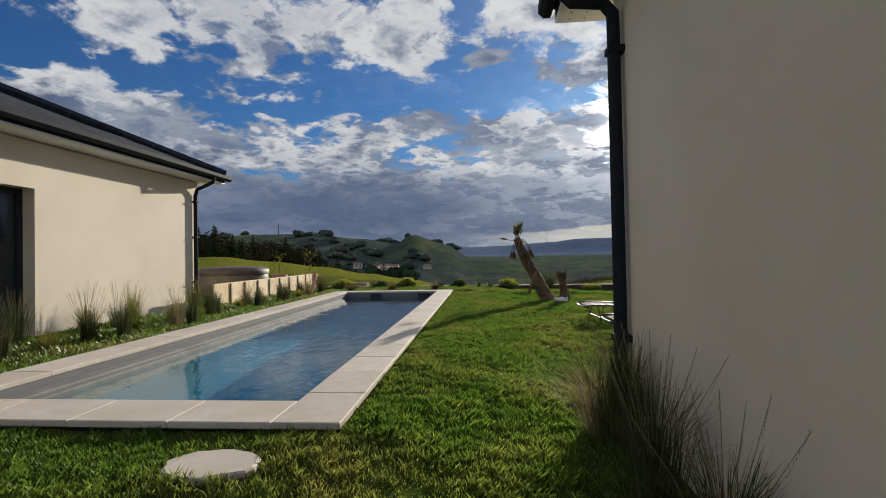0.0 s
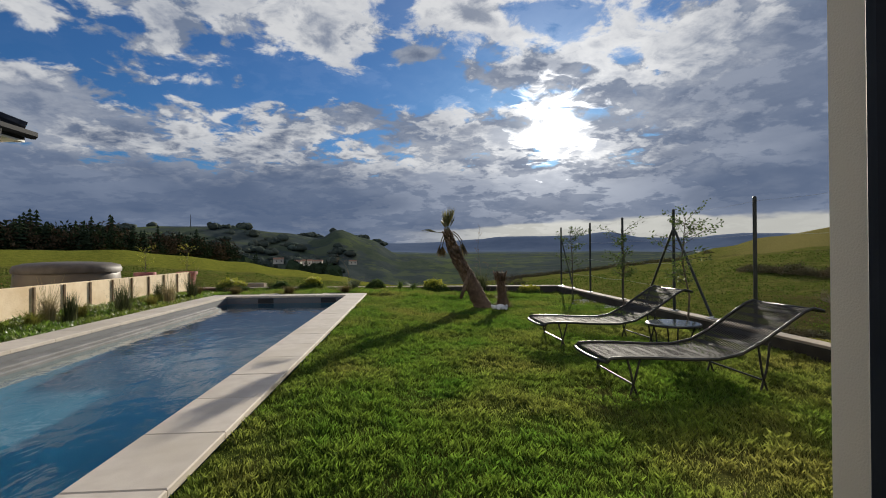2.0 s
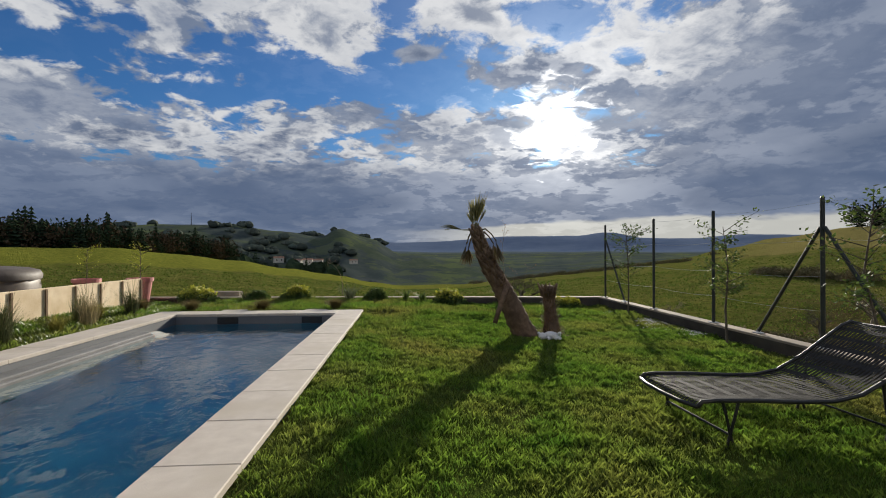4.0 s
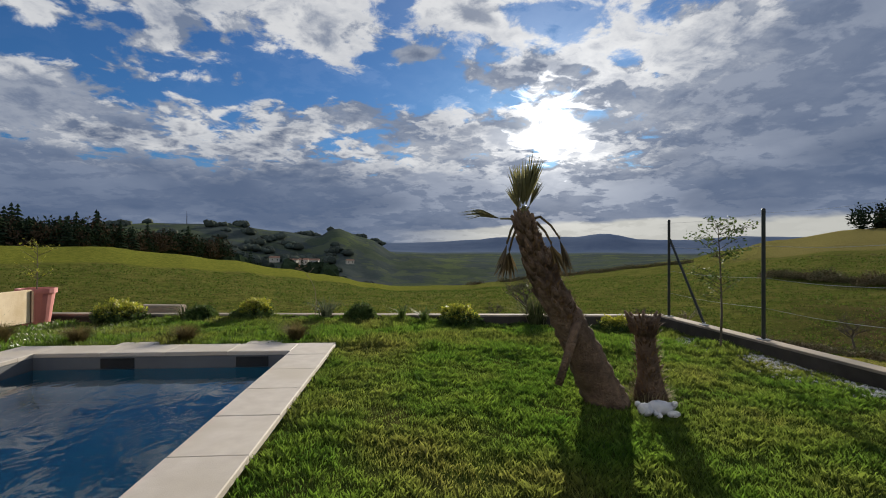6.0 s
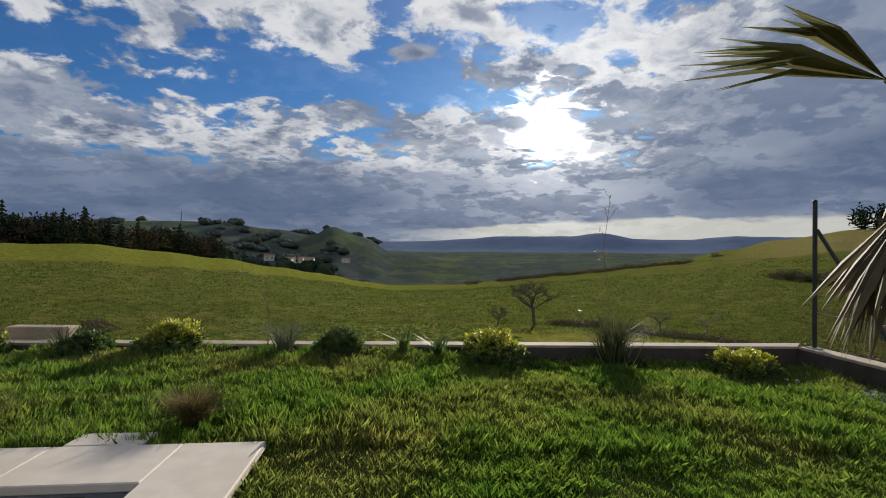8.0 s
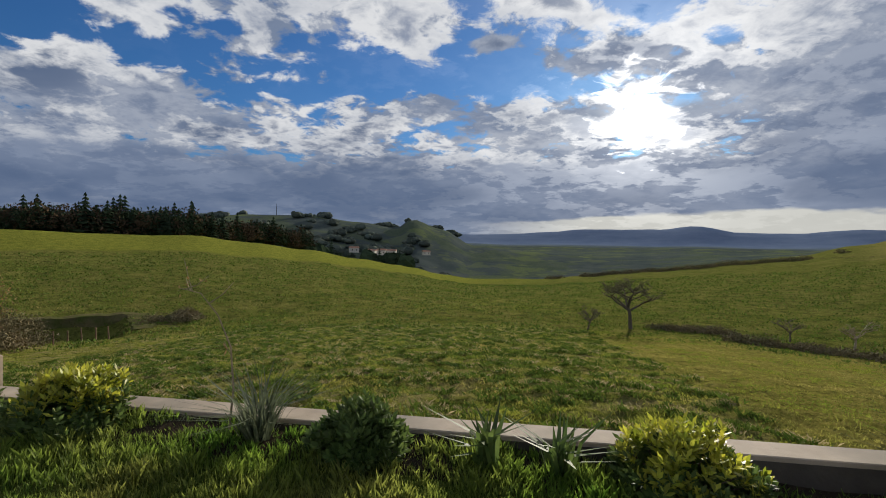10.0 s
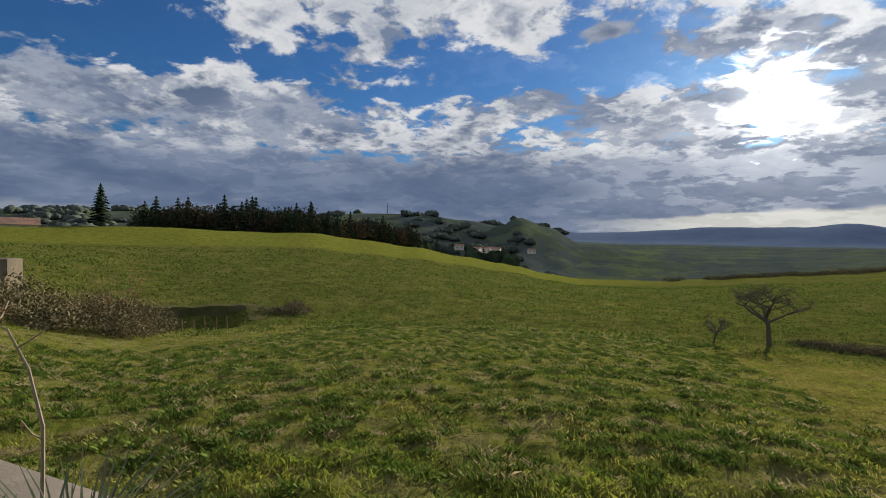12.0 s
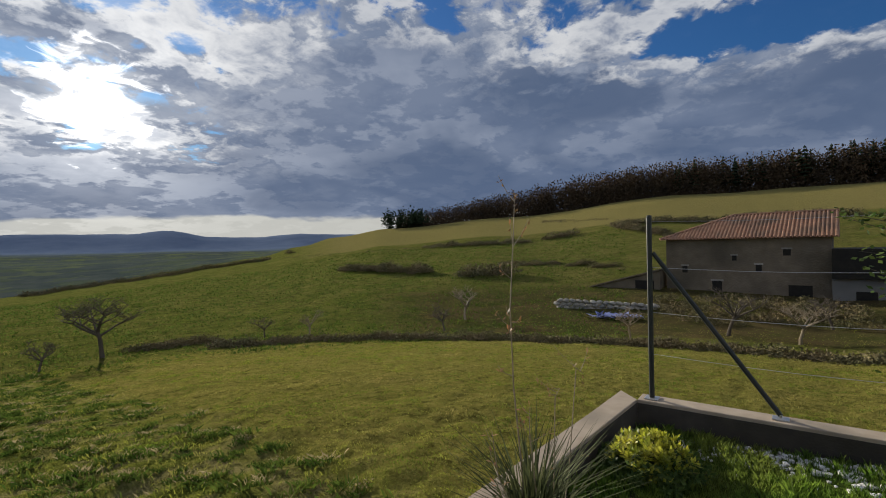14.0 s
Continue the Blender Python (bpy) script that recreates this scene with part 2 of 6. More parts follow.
FIBRE = material("palm_fibre", (0.20, 0.12, 0.06), (0.10, 0.065, 0.035), 25, 0.95, 0, island=0.4)
FROND = material("palm_frond", (0.15, 0.15, 0.065), (0.23, 0.21, 0.10), 6, 0.45, 0, trans=0.35, island=0.3)
DEADFROND = material("dead_palm_frond", (0.15, 0.11, 0.06), (0.09, 0.075, 0.035), 8, 0.7, 0, trans=0.3, island=0.3)
PLUSH = material("white_plush", (0.72, 0.71, 0.70), (0.80, 0.79, 0.78), 30, 0.95, 0.8, 140, dist=0.02)
IRON = material("black_iron", (0.02, 0.021, 0.022), (0.03, 0.03, 0.03), 10, 0.42, 0.1, 120, metal=0.5, spec=0.5)
MESH = material("woven_mesh", (0.022, 0.022, 0.022), (0.04, 0.038, 0.036), 60, 0.75, 0.3, 300, spec=0.1)
POST = material("green_black_post", (0.018, 0.022, 0.02), (0.03, 0.034, 0.03), 8, 0.5, 0.1, 90)
WIRE = material("galvanised_wire", (0.45, 0.45, 0.44), (0.55, 0.55, 0.54), 30, 0.3, 0, metal=0.8)
PLANK = material("pale_timber", (0.72, 0.56, 0.36), (0.82, 0.67, 0.46), 7, 0.75, 0.3, 45, c3=(0.64, 0.48, 0.28), big=2.5, objrand=0.1)
STAKE = material("brown_stake", (0.14, 0.085, 0.045), (0.19, 0.12, 0.065), 12, 0.85, 0.3, 50)
TUBSKIN = material("brown_vinyl", (0.12, 0.095, 0.075), (0.16, 0.13, 0.10), 3, 0.45, 0.2, 20)
TUBTOP = material("grey_cover", (0.075, 0.06, 0.05), (0.12, 0.10, 0.085), 5, 0.6, 0.3, 30)
POT = material("pink_pot", (0.50, 0.17, 0.15), (0.58, 0.22, 0.19), 5, 0.6, 0.1, 60)
STONE = material("field_stone", (0.27, 0.25, 0.21), (0.40, 0.37, 0.31), 3, 0.9, 0.5, 20, objrand=0.2, dist=0.03)
BARNWALL = material("barn_masonry", (0.17, 0.135, 0.09), (0.23, 0.185, 0.13), 1.2, 0.95, 0.7, 6, c3=(0.12, 0.10, 0.07), big=0.25, dist=0.08)
CLAYTILE = material("clay_tile", (0.30, 0.15, 0.09), (0.42, 0.24, 0.15), 2.5, 0.9, 0.3, 12, c3=(0.20, 0.13, 0.09), big=0.5, island=0.2)
DARKWOOD = material("dark_opening", (0.02, 0.018, 0.015), (0.03, 0.026, 0.02), 3, 0.9, 0.2, 20)
CONIFER = material("conifer_needles", (0.024, 0.038, 0.022), (0.042, 0.058, 0.030), 0.4, 0.9, 0, island=0.35, spec=0.0)
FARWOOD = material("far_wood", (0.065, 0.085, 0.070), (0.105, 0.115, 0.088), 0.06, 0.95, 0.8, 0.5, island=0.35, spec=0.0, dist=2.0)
BAREWOOD = material("bare_wood_crowns", (0.060, 0.045, 0.030), (0.105, 0.072, 0.043), 0.15, 0.95, 0, island=0.3, spec=0.0)
SCRUB = material("scrub", (0.09, 0.09, 0.035), (0.19, 0.14, 0.07), 0.5, 0.9, 0, island=0.35)
FAR_WALL = material("pale_house_wall", (0.50, 0.45, 0.37), (0.58, 0.52, 0.43), 0.5, 0.9, 0.1, 5)
PLASTIC = material("blue_tarpaulin", (0.10, 0.14, 0.42), (0.35, 0.38, 0.55), 3, 0.4, 0.4, 8)


def glass_material():
    mt = bpy.data.materials.new("door_glass")
    mt.use_nodes = True
    b = mt.node_tree.nodes["Principled BSDF"]
    b.inputs["Base Color"].default_value = (0.03, 0.035, 0.04, 1)
    b.inputs["Roughness"].default_value = 0.03
    b.inputs["Specular IOR Level"].default_value = 0.7
    return mt


def water_material():
    mt = bpy.data.materials.new("pool_water")
    mt.use_nodes = True
    nt = mt.node_tree
    b = nt.nodes["Principled BSDF"]
    b.inputs["Base Color"].default_value = (0.45, 0.80, 0.95, 1)
    b.inputs["Roughness"].default_value = 0.015
    b.inputs["IOR"].default_value = 1.33
    b.inputs["Transmission Weight"].default_value = 1.0
    pos = nt.nodes.new("ShaderNodeNewGeometry")
    mp = nt.nodes.new("ShaderNodeMapping")
    mp.inputs["Scale"].default_value = (1.5, 1.0, 1.0)
    nt.links.new(pos.outputs["Position"], mp.inputs[0])
    n1 = nt.nodes.new("ShaderNodeTexNoise")
    n1.inputs["Scale"].default_value, n1.inputs["Detail"].default_value, n1.inputs["Distortion"].default_value = 2.4, 3.0, 0.5
    nt.links.new(mp.outputs[0], n1.inputs["Vector"])
    bp = nt.nodes.new("ShaderNodeBump")
    bp.inputs["Strength"].default_value, bp.inputs["Distance"].default_value = 0.32, 0.026
    nt.links.new(n1.outputs[0], bp.inputs["Height"])
    nt.links.new(bp.outputs[0], b.inputs["Normal"])
    return mt


def ground_material():
    """The fields: rough pasture near by, sown bands, hedged patches and woods further off, each with its own edges.
    Haze is painted into the far colours.
    """
    mt = bpy.data.materials.new("fields")
    mt.use_nodes = True
    nt = mt.node_tree
    b = nt.nodes["Principled BSDF"]
    b.inputs["Roughness"].default_value = 0.95
    b.inputs["Specular IOR Level"].default_value = 0.0
    pos = nt.nodes.new("ShaderNodeNewGeometry").outputs["Position"]

    def noise_at(s, d=6, rough=0.55):
        n = nt.nodes.new("ShaderNodeTexNoise")
        nt.links.new(pos, n.inputs["Vector"])
        n.inputs["Scale"].default_value, n.inputs["Detail"].default_value, n.inputs["Roughness"].default_value = s, d, rough
        return n.outputs[0]

    def m(op, a, c=0.0):
        n = nt.nodes.new("ShaderNodeMath")
        n.operation = op
        for i, v in enumerate((a, c)):
            if isinstance(v, (int, float)):
                n.inputs[i].default_value = v
            else:
                nt.links.new(v, n.inputs[i])
        return n.outputs[0]

    def step(v, lo, hi):
        n = nt.nodes.new("ShaderNodeMapRange")
        nt.links.new(v, n.inputs[0])
        n.inputs[1].default_value, n.inputs[2].default_value = lo, hi
        return n.outputs[0]

    def mix(f, a, c):
        n = nt.nodes.new("ShaderNodeMix")
        n.data_type = "RGBA"
        for i, v in ((0, f), (6, a), (7, c)):
            if isinstance(v, tuple):
                n.inputs[i].default_value = (*v, 1)
            elif isinstance(v, (int, float)):
                n.inputs[i].default_value = v
            else:
                nt.links.new(v, n.inputs[i])
        return n.outputs[2]

    sep = nt.nodes.new("ShaderNodeSeparateXYZ")
    nt.links.new(pos, sep.inputs[0])
    X, Y, Z = sep.outputs
    dx, dy = m("SUBTRACT", X, OX), m("SUBTRACT", Y, OY)
    r = m("SQRT", m("ADD", m("MULTIPLY", dx, dx), m("MULTIPLY", dy, dy)))
    az = m("MULTIPLY", m("ARCTAN2", dx, dy), 57.2958)
    grain = step(noise_at(3.0, 8, 0.7), 0.3, 0.7)
    mid = step(noise_at(0.25, 6), 0.35, 0.65)
    rough_field = mix(step(noise_at(1.3, 8, 0.65), 0.45, 0.68), mix(grain, (0.105, 0.13, 0.022), (0.24, 0.24, 0.046)), mix(grain, (0.22, 0.18, 0.08), (0.36, 0.30, 0.14)))
    sown = mix(grain, (0.16, 0.15, 0.032), (0.29, 0.255, 0.068))
    pasture = mix(mid, mix(grain, (0.072, 0.098, 0.018), (0.135, 0.15, 0.03)), mix(grain, (0.14, 0.135, 0.035), (0.19, 0.175, 0.048)))
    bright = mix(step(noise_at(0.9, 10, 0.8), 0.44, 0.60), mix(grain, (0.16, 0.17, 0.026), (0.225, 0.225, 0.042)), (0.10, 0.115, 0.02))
    # woods and patches across the valley, a bluish haze mixed into their colour
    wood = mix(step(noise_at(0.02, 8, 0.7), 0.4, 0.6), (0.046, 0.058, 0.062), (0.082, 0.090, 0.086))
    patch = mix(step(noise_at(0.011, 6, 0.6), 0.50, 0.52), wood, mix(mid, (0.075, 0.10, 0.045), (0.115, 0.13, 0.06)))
    wob = m("MULTIPLY", m("SUBTRACT", noise_at(0.12, 3), 0.5), 6.0)
    rr = m("ADD", r, wob)
    # mown field on the right, past a line running out from the corner of the wall
    side = m("ADD", m("SUBTRACT", dx, m("ADD", m("MULTIPLY", dy, 0.122), 3.2)), m("MULTIPLY", wob, 0.3))
    clod = m("MULTIPLY", step(noise_at(0.8, 12, 0.82), 0.49, 0.58), 0.8)
    pasture = mix(clod, pasture, mix(grain, (0.032, 0.048, 0.010), (0.075, 0.075, 0.022)))
    rough_field = mix(m("MULTIPLY", step(noise_at(1.6, 10, 0.78), 0.50, 0.60), 0.7), rough_field, (0.03, 0.042, 0.010))
    sown = mix(m("MULTIPLY", step(noise_at(3.4, 10, 0.8), 0.50, 0.60), 0.75), sown, (0.07, 0.068, 0.016))
    brown = mix(mid, mix(grain, (0.065, 0.07, 0.02), (0.11, 0.105, 0.03)), mix(grain, (0.10, 0.08, 0.032), (0.145, 0.12, 0.05)))
    pasture = mix(m("MULTIPLY", step(az, 40.0, 66.0), 0.35), pasture, brown)
    near = mix(step(side, -0.9, 0.9), rough_field, sown)
    col = mix(step(rr, 32.0, 34.0), near, pasture)
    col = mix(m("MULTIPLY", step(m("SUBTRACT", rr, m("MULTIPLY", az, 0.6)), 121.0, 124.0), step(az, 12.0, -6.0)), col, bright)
    plot = m("MULTIPLY", m("MULTIPLY", step(rr, 35.0, 36.0), step(rr, 62.0, 56.0)), step(az, 44.0, 52.0))
    col = mix(m("MULTIPLY", plot, 0.8), col, mix(mid, mix(grain, (0.035, 0.048, 0.014), (0.07, 0.062, 0.026)), mix(grain, (0.075, 0.052, 0.028), (0.11, 0.078, 0.042))))
    # upper slope on the right, golden sunlight painted into the field colour
    gold_lit = mix(grain, (0.17, 0.145, 0.05), (0.27, 0.225, 0.085))
    col = mix(m("MULTIPLY", m("MULTIPLY", step(rr, 136.0, 141.0), step(az, 36.0, 42.0)), 0.8), col, gold_lit)
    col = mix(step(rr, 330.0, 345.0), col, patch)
    # middle hills, dulled by haze that is put into the colour
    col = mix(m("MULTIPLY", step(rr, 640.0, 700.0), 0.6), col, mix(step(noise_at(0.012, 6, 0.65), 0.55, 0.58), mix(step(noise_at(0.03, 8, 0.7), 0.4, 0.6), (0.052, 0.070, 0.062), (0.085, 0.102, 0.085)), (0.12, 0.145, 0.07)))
    # far range, its blue being distance haze painted into the base colour
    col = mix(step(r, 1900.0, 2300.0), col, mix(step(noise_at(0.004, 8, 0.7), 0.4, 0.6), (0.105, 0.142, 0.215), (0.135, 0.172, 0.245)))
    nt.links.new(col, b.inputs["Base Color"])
    bp = nt.nodes.new("ShaderNodeBump")
    bp.inputs["Strength"].default_value, bp.inputs["Distance"].default_value = 1.0, 0.45
    nt.links.new(noise_at(1.5, 9, 0.72), bp.inputs["Height"])
    fine = nt.nodes.new("ShaderNodeBump")
    fine.inputs["Strength"].default_value, fine.inputs["Distance"].default_value = 1.0, 0.09
    nt.links.new(noise_at(9.0, 6, 0.7), fine.inputs["Height"])
    nt.links.new(bp.outputs[0], fine.inputs["Normal"])
    nt.links.new(fine.outputs[0], b.inputs["Normal"])
    return mt


# ---- mesh tools ----
class Shape:
    """Vertices and faces of one part, gathered from simple solids."""

    def __init__(self):
        self.v, self.f = [], []

    def box(self, x0, y0, z0, x1, y1, z1, bevel=0.0):
        if bevel:
            n = len(self.v)
            b = bevel
            for z, k in ((z0, b), (z0 + b, 0), (z1 - b, 0), (z1, b)):
                self.v += [(x0 + k, y0 + k, z), (x1 - k, y0 + k, z), (x1 - k, y1 - k, z), (x0 + k, y1 - k, z)]
            self.f.append((n + 3, n + 2, n + 1, n))
            for j in range(3):
                for i in range(4):
                    a, c = n + 4 * j + i, n + 4 * j + (i + 1) % 4
                    self.f.append((a, c, c + 4, a + 4))
            self.f.append((n + 12, n + 13, n + 14, n + 15))
            return self
        n = len(self.v)
        self.v += [(x0, y0, z0), (x1, y0, z0), (x1, y1, z0), (x0, y1, z0), (x0, y0, z1), (x1, y0, z1), (x1, y1, z1), (x0, y1, z1)]
        self.f += [tuple(n + i for i in q) for q in ((3, 2, 1, 0), (4, 5, 6, 7), (0, 1, 5, 4), (1, 2, 6, 5), (2, 3, 7, 6), (3, 0, 4, 7))]
        return self

    def tube(self, pts, radii, sides=8, cap=True, jitter=0.0, rng=None):
        pts = [Vector(p) for p in pts]
        if isinstance(radii, (int, float)):
            radii = [radii] * len(pts)
        n = len(self.v)
        whole = pts[-1] - pts[0]
        ref = Vector((0, 1, 0)) if abs(whole.z) > 0.6 * whole.length and whole.length > 1e-6 else Vector((0.02, 0.01, 1))
        for i, p in enumerate(pts):
            d = (pts[min(i + 1, len(pts) - 1)] - pts[max(i - 1, 0)]).normalized()
            a = d.cross(ref).normalized()
            c = d.cross(a)
            for k in range(sides):
                t = 2 * math.pi * k / sides
                r = radii[i] * (1 + (rng.uniform(-jitter, jitter) if rng else 0))
                self.v.append(tuple(p + a * (r * math.cos(t)) + c * (r * math.sin(t))))
        for i in range(len(pts) - 1):
            for k in range(sides):
                q = n + i * sides
                self.f.append((q + k, q + sides + k, q + sides + (k + 1) % sides, q + (k + 1) % sides))
        if cap:
            self.f.append(tuple(n + k for k in range(sides)))
            self.f.append(tuple(n + (len(pts) - 1) * sides + k for k in reversed(range(sides))))
        return self

    def quad(self, a, b, c, d):
        n = len(self.v)
        self.v += [tuple(a), tuple(b), tuple(c), tuple(d)]
        self.f.append((n, n + 1, n + 2, n + 3))
        return self

    def leaf(self, p, d, up, length, width):
        """A folded leaf blade from p along d."""
        d, up = Vector(d).normalized(), Vector(up)
        s = d.cross(up)
        s = s.normalized() if s.length > 1e-4 else Vector((1, 0, 0))
        p = Vector(p)
        n = len(self.v)
        midp = p + d * length * 0.5
        self.v += [tuple(p), tuple(midp + s * width / 2), tuple(p + d * length), tuple(midp - s * width / 2)]
        self.f += [(n, n + 1, n + 2), (n, n + 2, n + 3)]
        return self

    def blade(self, p, lean, height, width, bend=0.5):
        """A grass blade from p that bows over towards lean (a flat direction with its reach)."""
        x, y, z = p
        lx, ly = lean
        k = math.hypot(lx, ly) or 1
        sx, sy = -ly / k * width / 2, lx / k * width / 2
        n = len(self.v)
        h1, h2 = height * 0.55, height
        mx, my = x + lx * (0.3 - 0.1 * bend), y + ly * (0.3 - 0.1 * bend)
        self.v += [(x - sx, y - sy, z), (x + sx, y + sy, z), (mx + sx * 0.8, my + sy * 0.8, z + h1), (mx - sx * 0.8, my - sy * 0.8, z + h1), (x + lx, y + ly, z + h2 * (1 - 0.25 * bend))]
        self.f += [(n, n + 1, n + 2, n + 3), (n + 3, n + 2, n + 4)]
        return self

    def blob(self, c, r, seed=0, segs=8, rings=5, rough=0.2):
        rng = random.Random(seed)
        n = len(self.v)
        rx, ry, rz = r if isinstance(r, tuple) else (r, r, r)
        for i in range(rings + 1):
            th = math.pi * i / rings
            for k in range(segs):
                ph = 2 * math.pi * k / segs
                q = 1 + rng.uniform(-rough, rough)
                self.v.append((c[0] + rx * q * math.sin(th) * math.cos(ph), c[1] + ry * q * math.sin(th) * math.sin(ph), c[2] + rz * q * math.cos(th)))
        for i in range(rings):
            for k in range(segs):
                a, b2 = n + i * segs + k, n + i * segs + (k + 1) % segs
                self.f.append((a, a + segs, b2 + segs, b2))
        return self

    def mesh(self, name, mat, smooth=False):
        me = bpy.data.meshes.new(name)
        me.from_pydata(self.v, [], self.f)
        me.materials.append(mat)
        if smooth:
            me.polygons.foreach_set("use_smooth", [True] * len(me.polygons))
        me.update()
        return me


def part(name, shape, mat, parent=None, label="", smooth=False):
    ob = new(name, shape.mesh(name, mat, smooth))
    if parent is not None:
        ob.parent = parent
    if label:
        tagged(ob, label)
    return ob


def thing(name, at=(0, 0, 0), label="", category="", group="", kind=""):
    ob = new(name)
    ob.location = at
    ob.empty_display_size = 0.1
    return tagged(ob, label, category, group, kind)


def structure(name, shape, mat, label="", smooth=False, category=""):
    return tagged(part(name, shape, mat, None, "", smooth), label, category, "", "structure")


# ---- the ground ----
OX, OY, EYE = 0.8, 12.6, 1.1


def polar(a, r):
    return OX + r * math.sin(radians(a)), OY + r * math.cos(radians(a))


def smooth01(t):
    t = min(1.0, max(0.0, t))
    return t * t * (3 - 2 * t)


# azimuth, distance of the near crest, its rise in degrees, rise of the middle hills at 1 km, rise of the far range at 3 km
CRESTS = [(-180, 90, 0.5, 1.0, 1.0), (-110, 100, 0.8, 1.5, 1.2), (-62, 120, 0.45, 2.0, 1.0), (-48, 130, 0.65, 2.1, 1.0), (-34, 140, 0.4, 2.3, 1.0),
          (-27, 150, -0.3, 2.9, 1.0), (-21, 160, -1.05, 3.0, 1.1), (-15, 170, -2.1, 2.35, 1.1), (-10.5, 180, -2.8, 1.7, 1.1), (-8.5, 185, -3.1, 2.75, 1.2), (-5, 190, -3.9, 1.6, 1.3),
          (-1, 200, -4.45, -0.3, 1.1), (6, 200, -4.3, -0.8, 1.3), (12.5, 200, -3.7, -1.2, 1.75), (16, 205, -3.2, -1.2, 1.85), (19.5, 212, -2.7, -1.2, 1.75), (23.5, 220, -2.1, -1.0, 2.2), (27.5, 225, -1.5, -0.8, 1.5), (32, 230, -0.9, -0.5, 1.3),
          (37, 230, 0.3, 0.0, 1.75), (41, 230, 1.3, 0.5, 1.6), (47, 230, 2.2, 1.0, 1.5), (61, 230, 3.3, 1.5, 1.2), (80, 220, 5.0, 2.0, 1.0), (97, 220, 5.0, 2.0, 1.0), (130, 150, 2.0, 1.5, 1.0), (180, 90, 0.5, 1.0, 1.0)]


def crest(a):
    for p, q in zip(CRESTS, CRESTS[1:]):
        if p[0] <= a <= q[0]:
            t = smooth01((a - p[0]) / (q[0] - p[0]))
            return [p[i] + (q[i] - p[i]) * t for i in range(1, 5)]
    return list(CRESTS[0][1:])


def terrain(x, y):
    dx, dy = x - OX, y - OY
    r, a = math.hypot(dx, dy), math.degrees(math.atan2(dx, dy))
    rc, e, e1, e3 = crest(a)
    ahead = smooth01((75 - abs(a - 0)) / 30) if a < 0 else smooth01((118 - a) / 25)
    zc = EYE + rc * math.tan(radians(e))
    base = -1.0 - 4.3 * smooth01((r - 1.5) / 40) ** 0.75 * ahead - 0.2 * (1 - ahead)
    if r < rc:
        t = (r - 42) / (rc - 42)
        z = base if t <= 0 else base + (zc - base) * (t ** 1.15)
    else:
        knots = [(rc, zc), (rc * 1.5, zc - 14), (600, EYE + 600 * math.tan(radians(min(e - 0.6, e1 - 1.2)))), (1000, EYE + 1000 * math.tan(radians(e1))),
                 (1500, -20 if e1 > 0 else -25), (2200, 0.0), (3000, EYE + 3000 * math.tan(radians(e3))), (4200, 20.0), (9e9, 20.0)]
        z = knots[-1][1]
        for (r0, z0), (r1, z1) in zip(knots, knots[1:]):
            if r0 <= r <= r1:
                z = z0 + (z1 - z0) * smooth01((r - r0) / (r1 - r0))
                break
    z -= 1.0 * smooth01((44.5 - r) / 2) * smooth01((r - 33) / 6) * smooth01((-39.6 - a) / 1.5) * smooth01((a + 56) / 5)
    k = smooth01((r - 6) / 60)
    z += k * 0.35 * noise.noise((x * 0.05, y * 0.05, 0))
    if r > 400:
        z += (r / 1000) * 2.6 * (noise.noise((x * 0.004, y * 0.004, 1)) + 0.5 * noise.noise((x * 0.012, y * 0.012, 2)))
    if r < 45:
        z += (0.085 * noise.noise((x * 2.1, y * 2.1, 8)) + 0.04 * noise.noise((x * 4.3, y * 4.3, 9))) * smooth01((r - 1) / 3)
    return z + 0.07 * noise.noise((x * 0.7, y * 0.7, 3))


def build_ground():
    s = Shape()
    radii = [0.0]
    r = 0.8
    while r < 4300:
        radii.append(r)
        r *= 1.045 if r > 3 else 1.3
    n = 360
    s.v.append((OX, OY, -1.6))
    for r in radii[1:]:
        for k in range(n):
            a = 2 * math.pi * k / n
            x, y = OX + r * math.sin(a), OY + r * math.cos(a)
            z = terrain(x, y)
            if -17 < x < 5.7 and y < 14.0 - 0.075 * (x - 5.65):
                z = min(z, -1.6)
            s.v.append((x, y, z))
    for k in range(n):
        s.f.append((0, 1 + (k + 1) % n, 1 + k))
    for i in range(len(radii) - 2):
        for k in range(n):
            a, b = 1 + i * n + k, 1 + i * n + (k + 1) % n
            s.f.append((a, b, b + n, a + n))
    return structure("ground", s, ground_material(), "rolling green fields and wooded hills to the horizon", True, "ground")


build_ground()

# ---- lawn terrace, pool and walls ----
PX0, PX1, PY0, PY1 = -3.5, 0.0, 0.0, 11.17
CW = 0.43
WALL_TOP = -0.07


def wall_y(x):
    """The inner face of the low end wall, which runs slightly askew."""
    return 13.77 - 0.075 * (x - 5.47)


def lawn_z(x, y):
    z = -0.07 - 0.13 * smooth01((x - 0.1) / 2.5) - 0.07 * smooth01((y - 11.3) / 2.2)
    if y > 3:
        z -= 0.06 * smooth01((x - 3) / 2) 
    if x < -3.5:
        z = -0.05 - 0.12 * smooth01((y - 11.5) / 2.2)
    return z + 0.018 * noise.noise((x * 1.1, y * 1.1, 5))


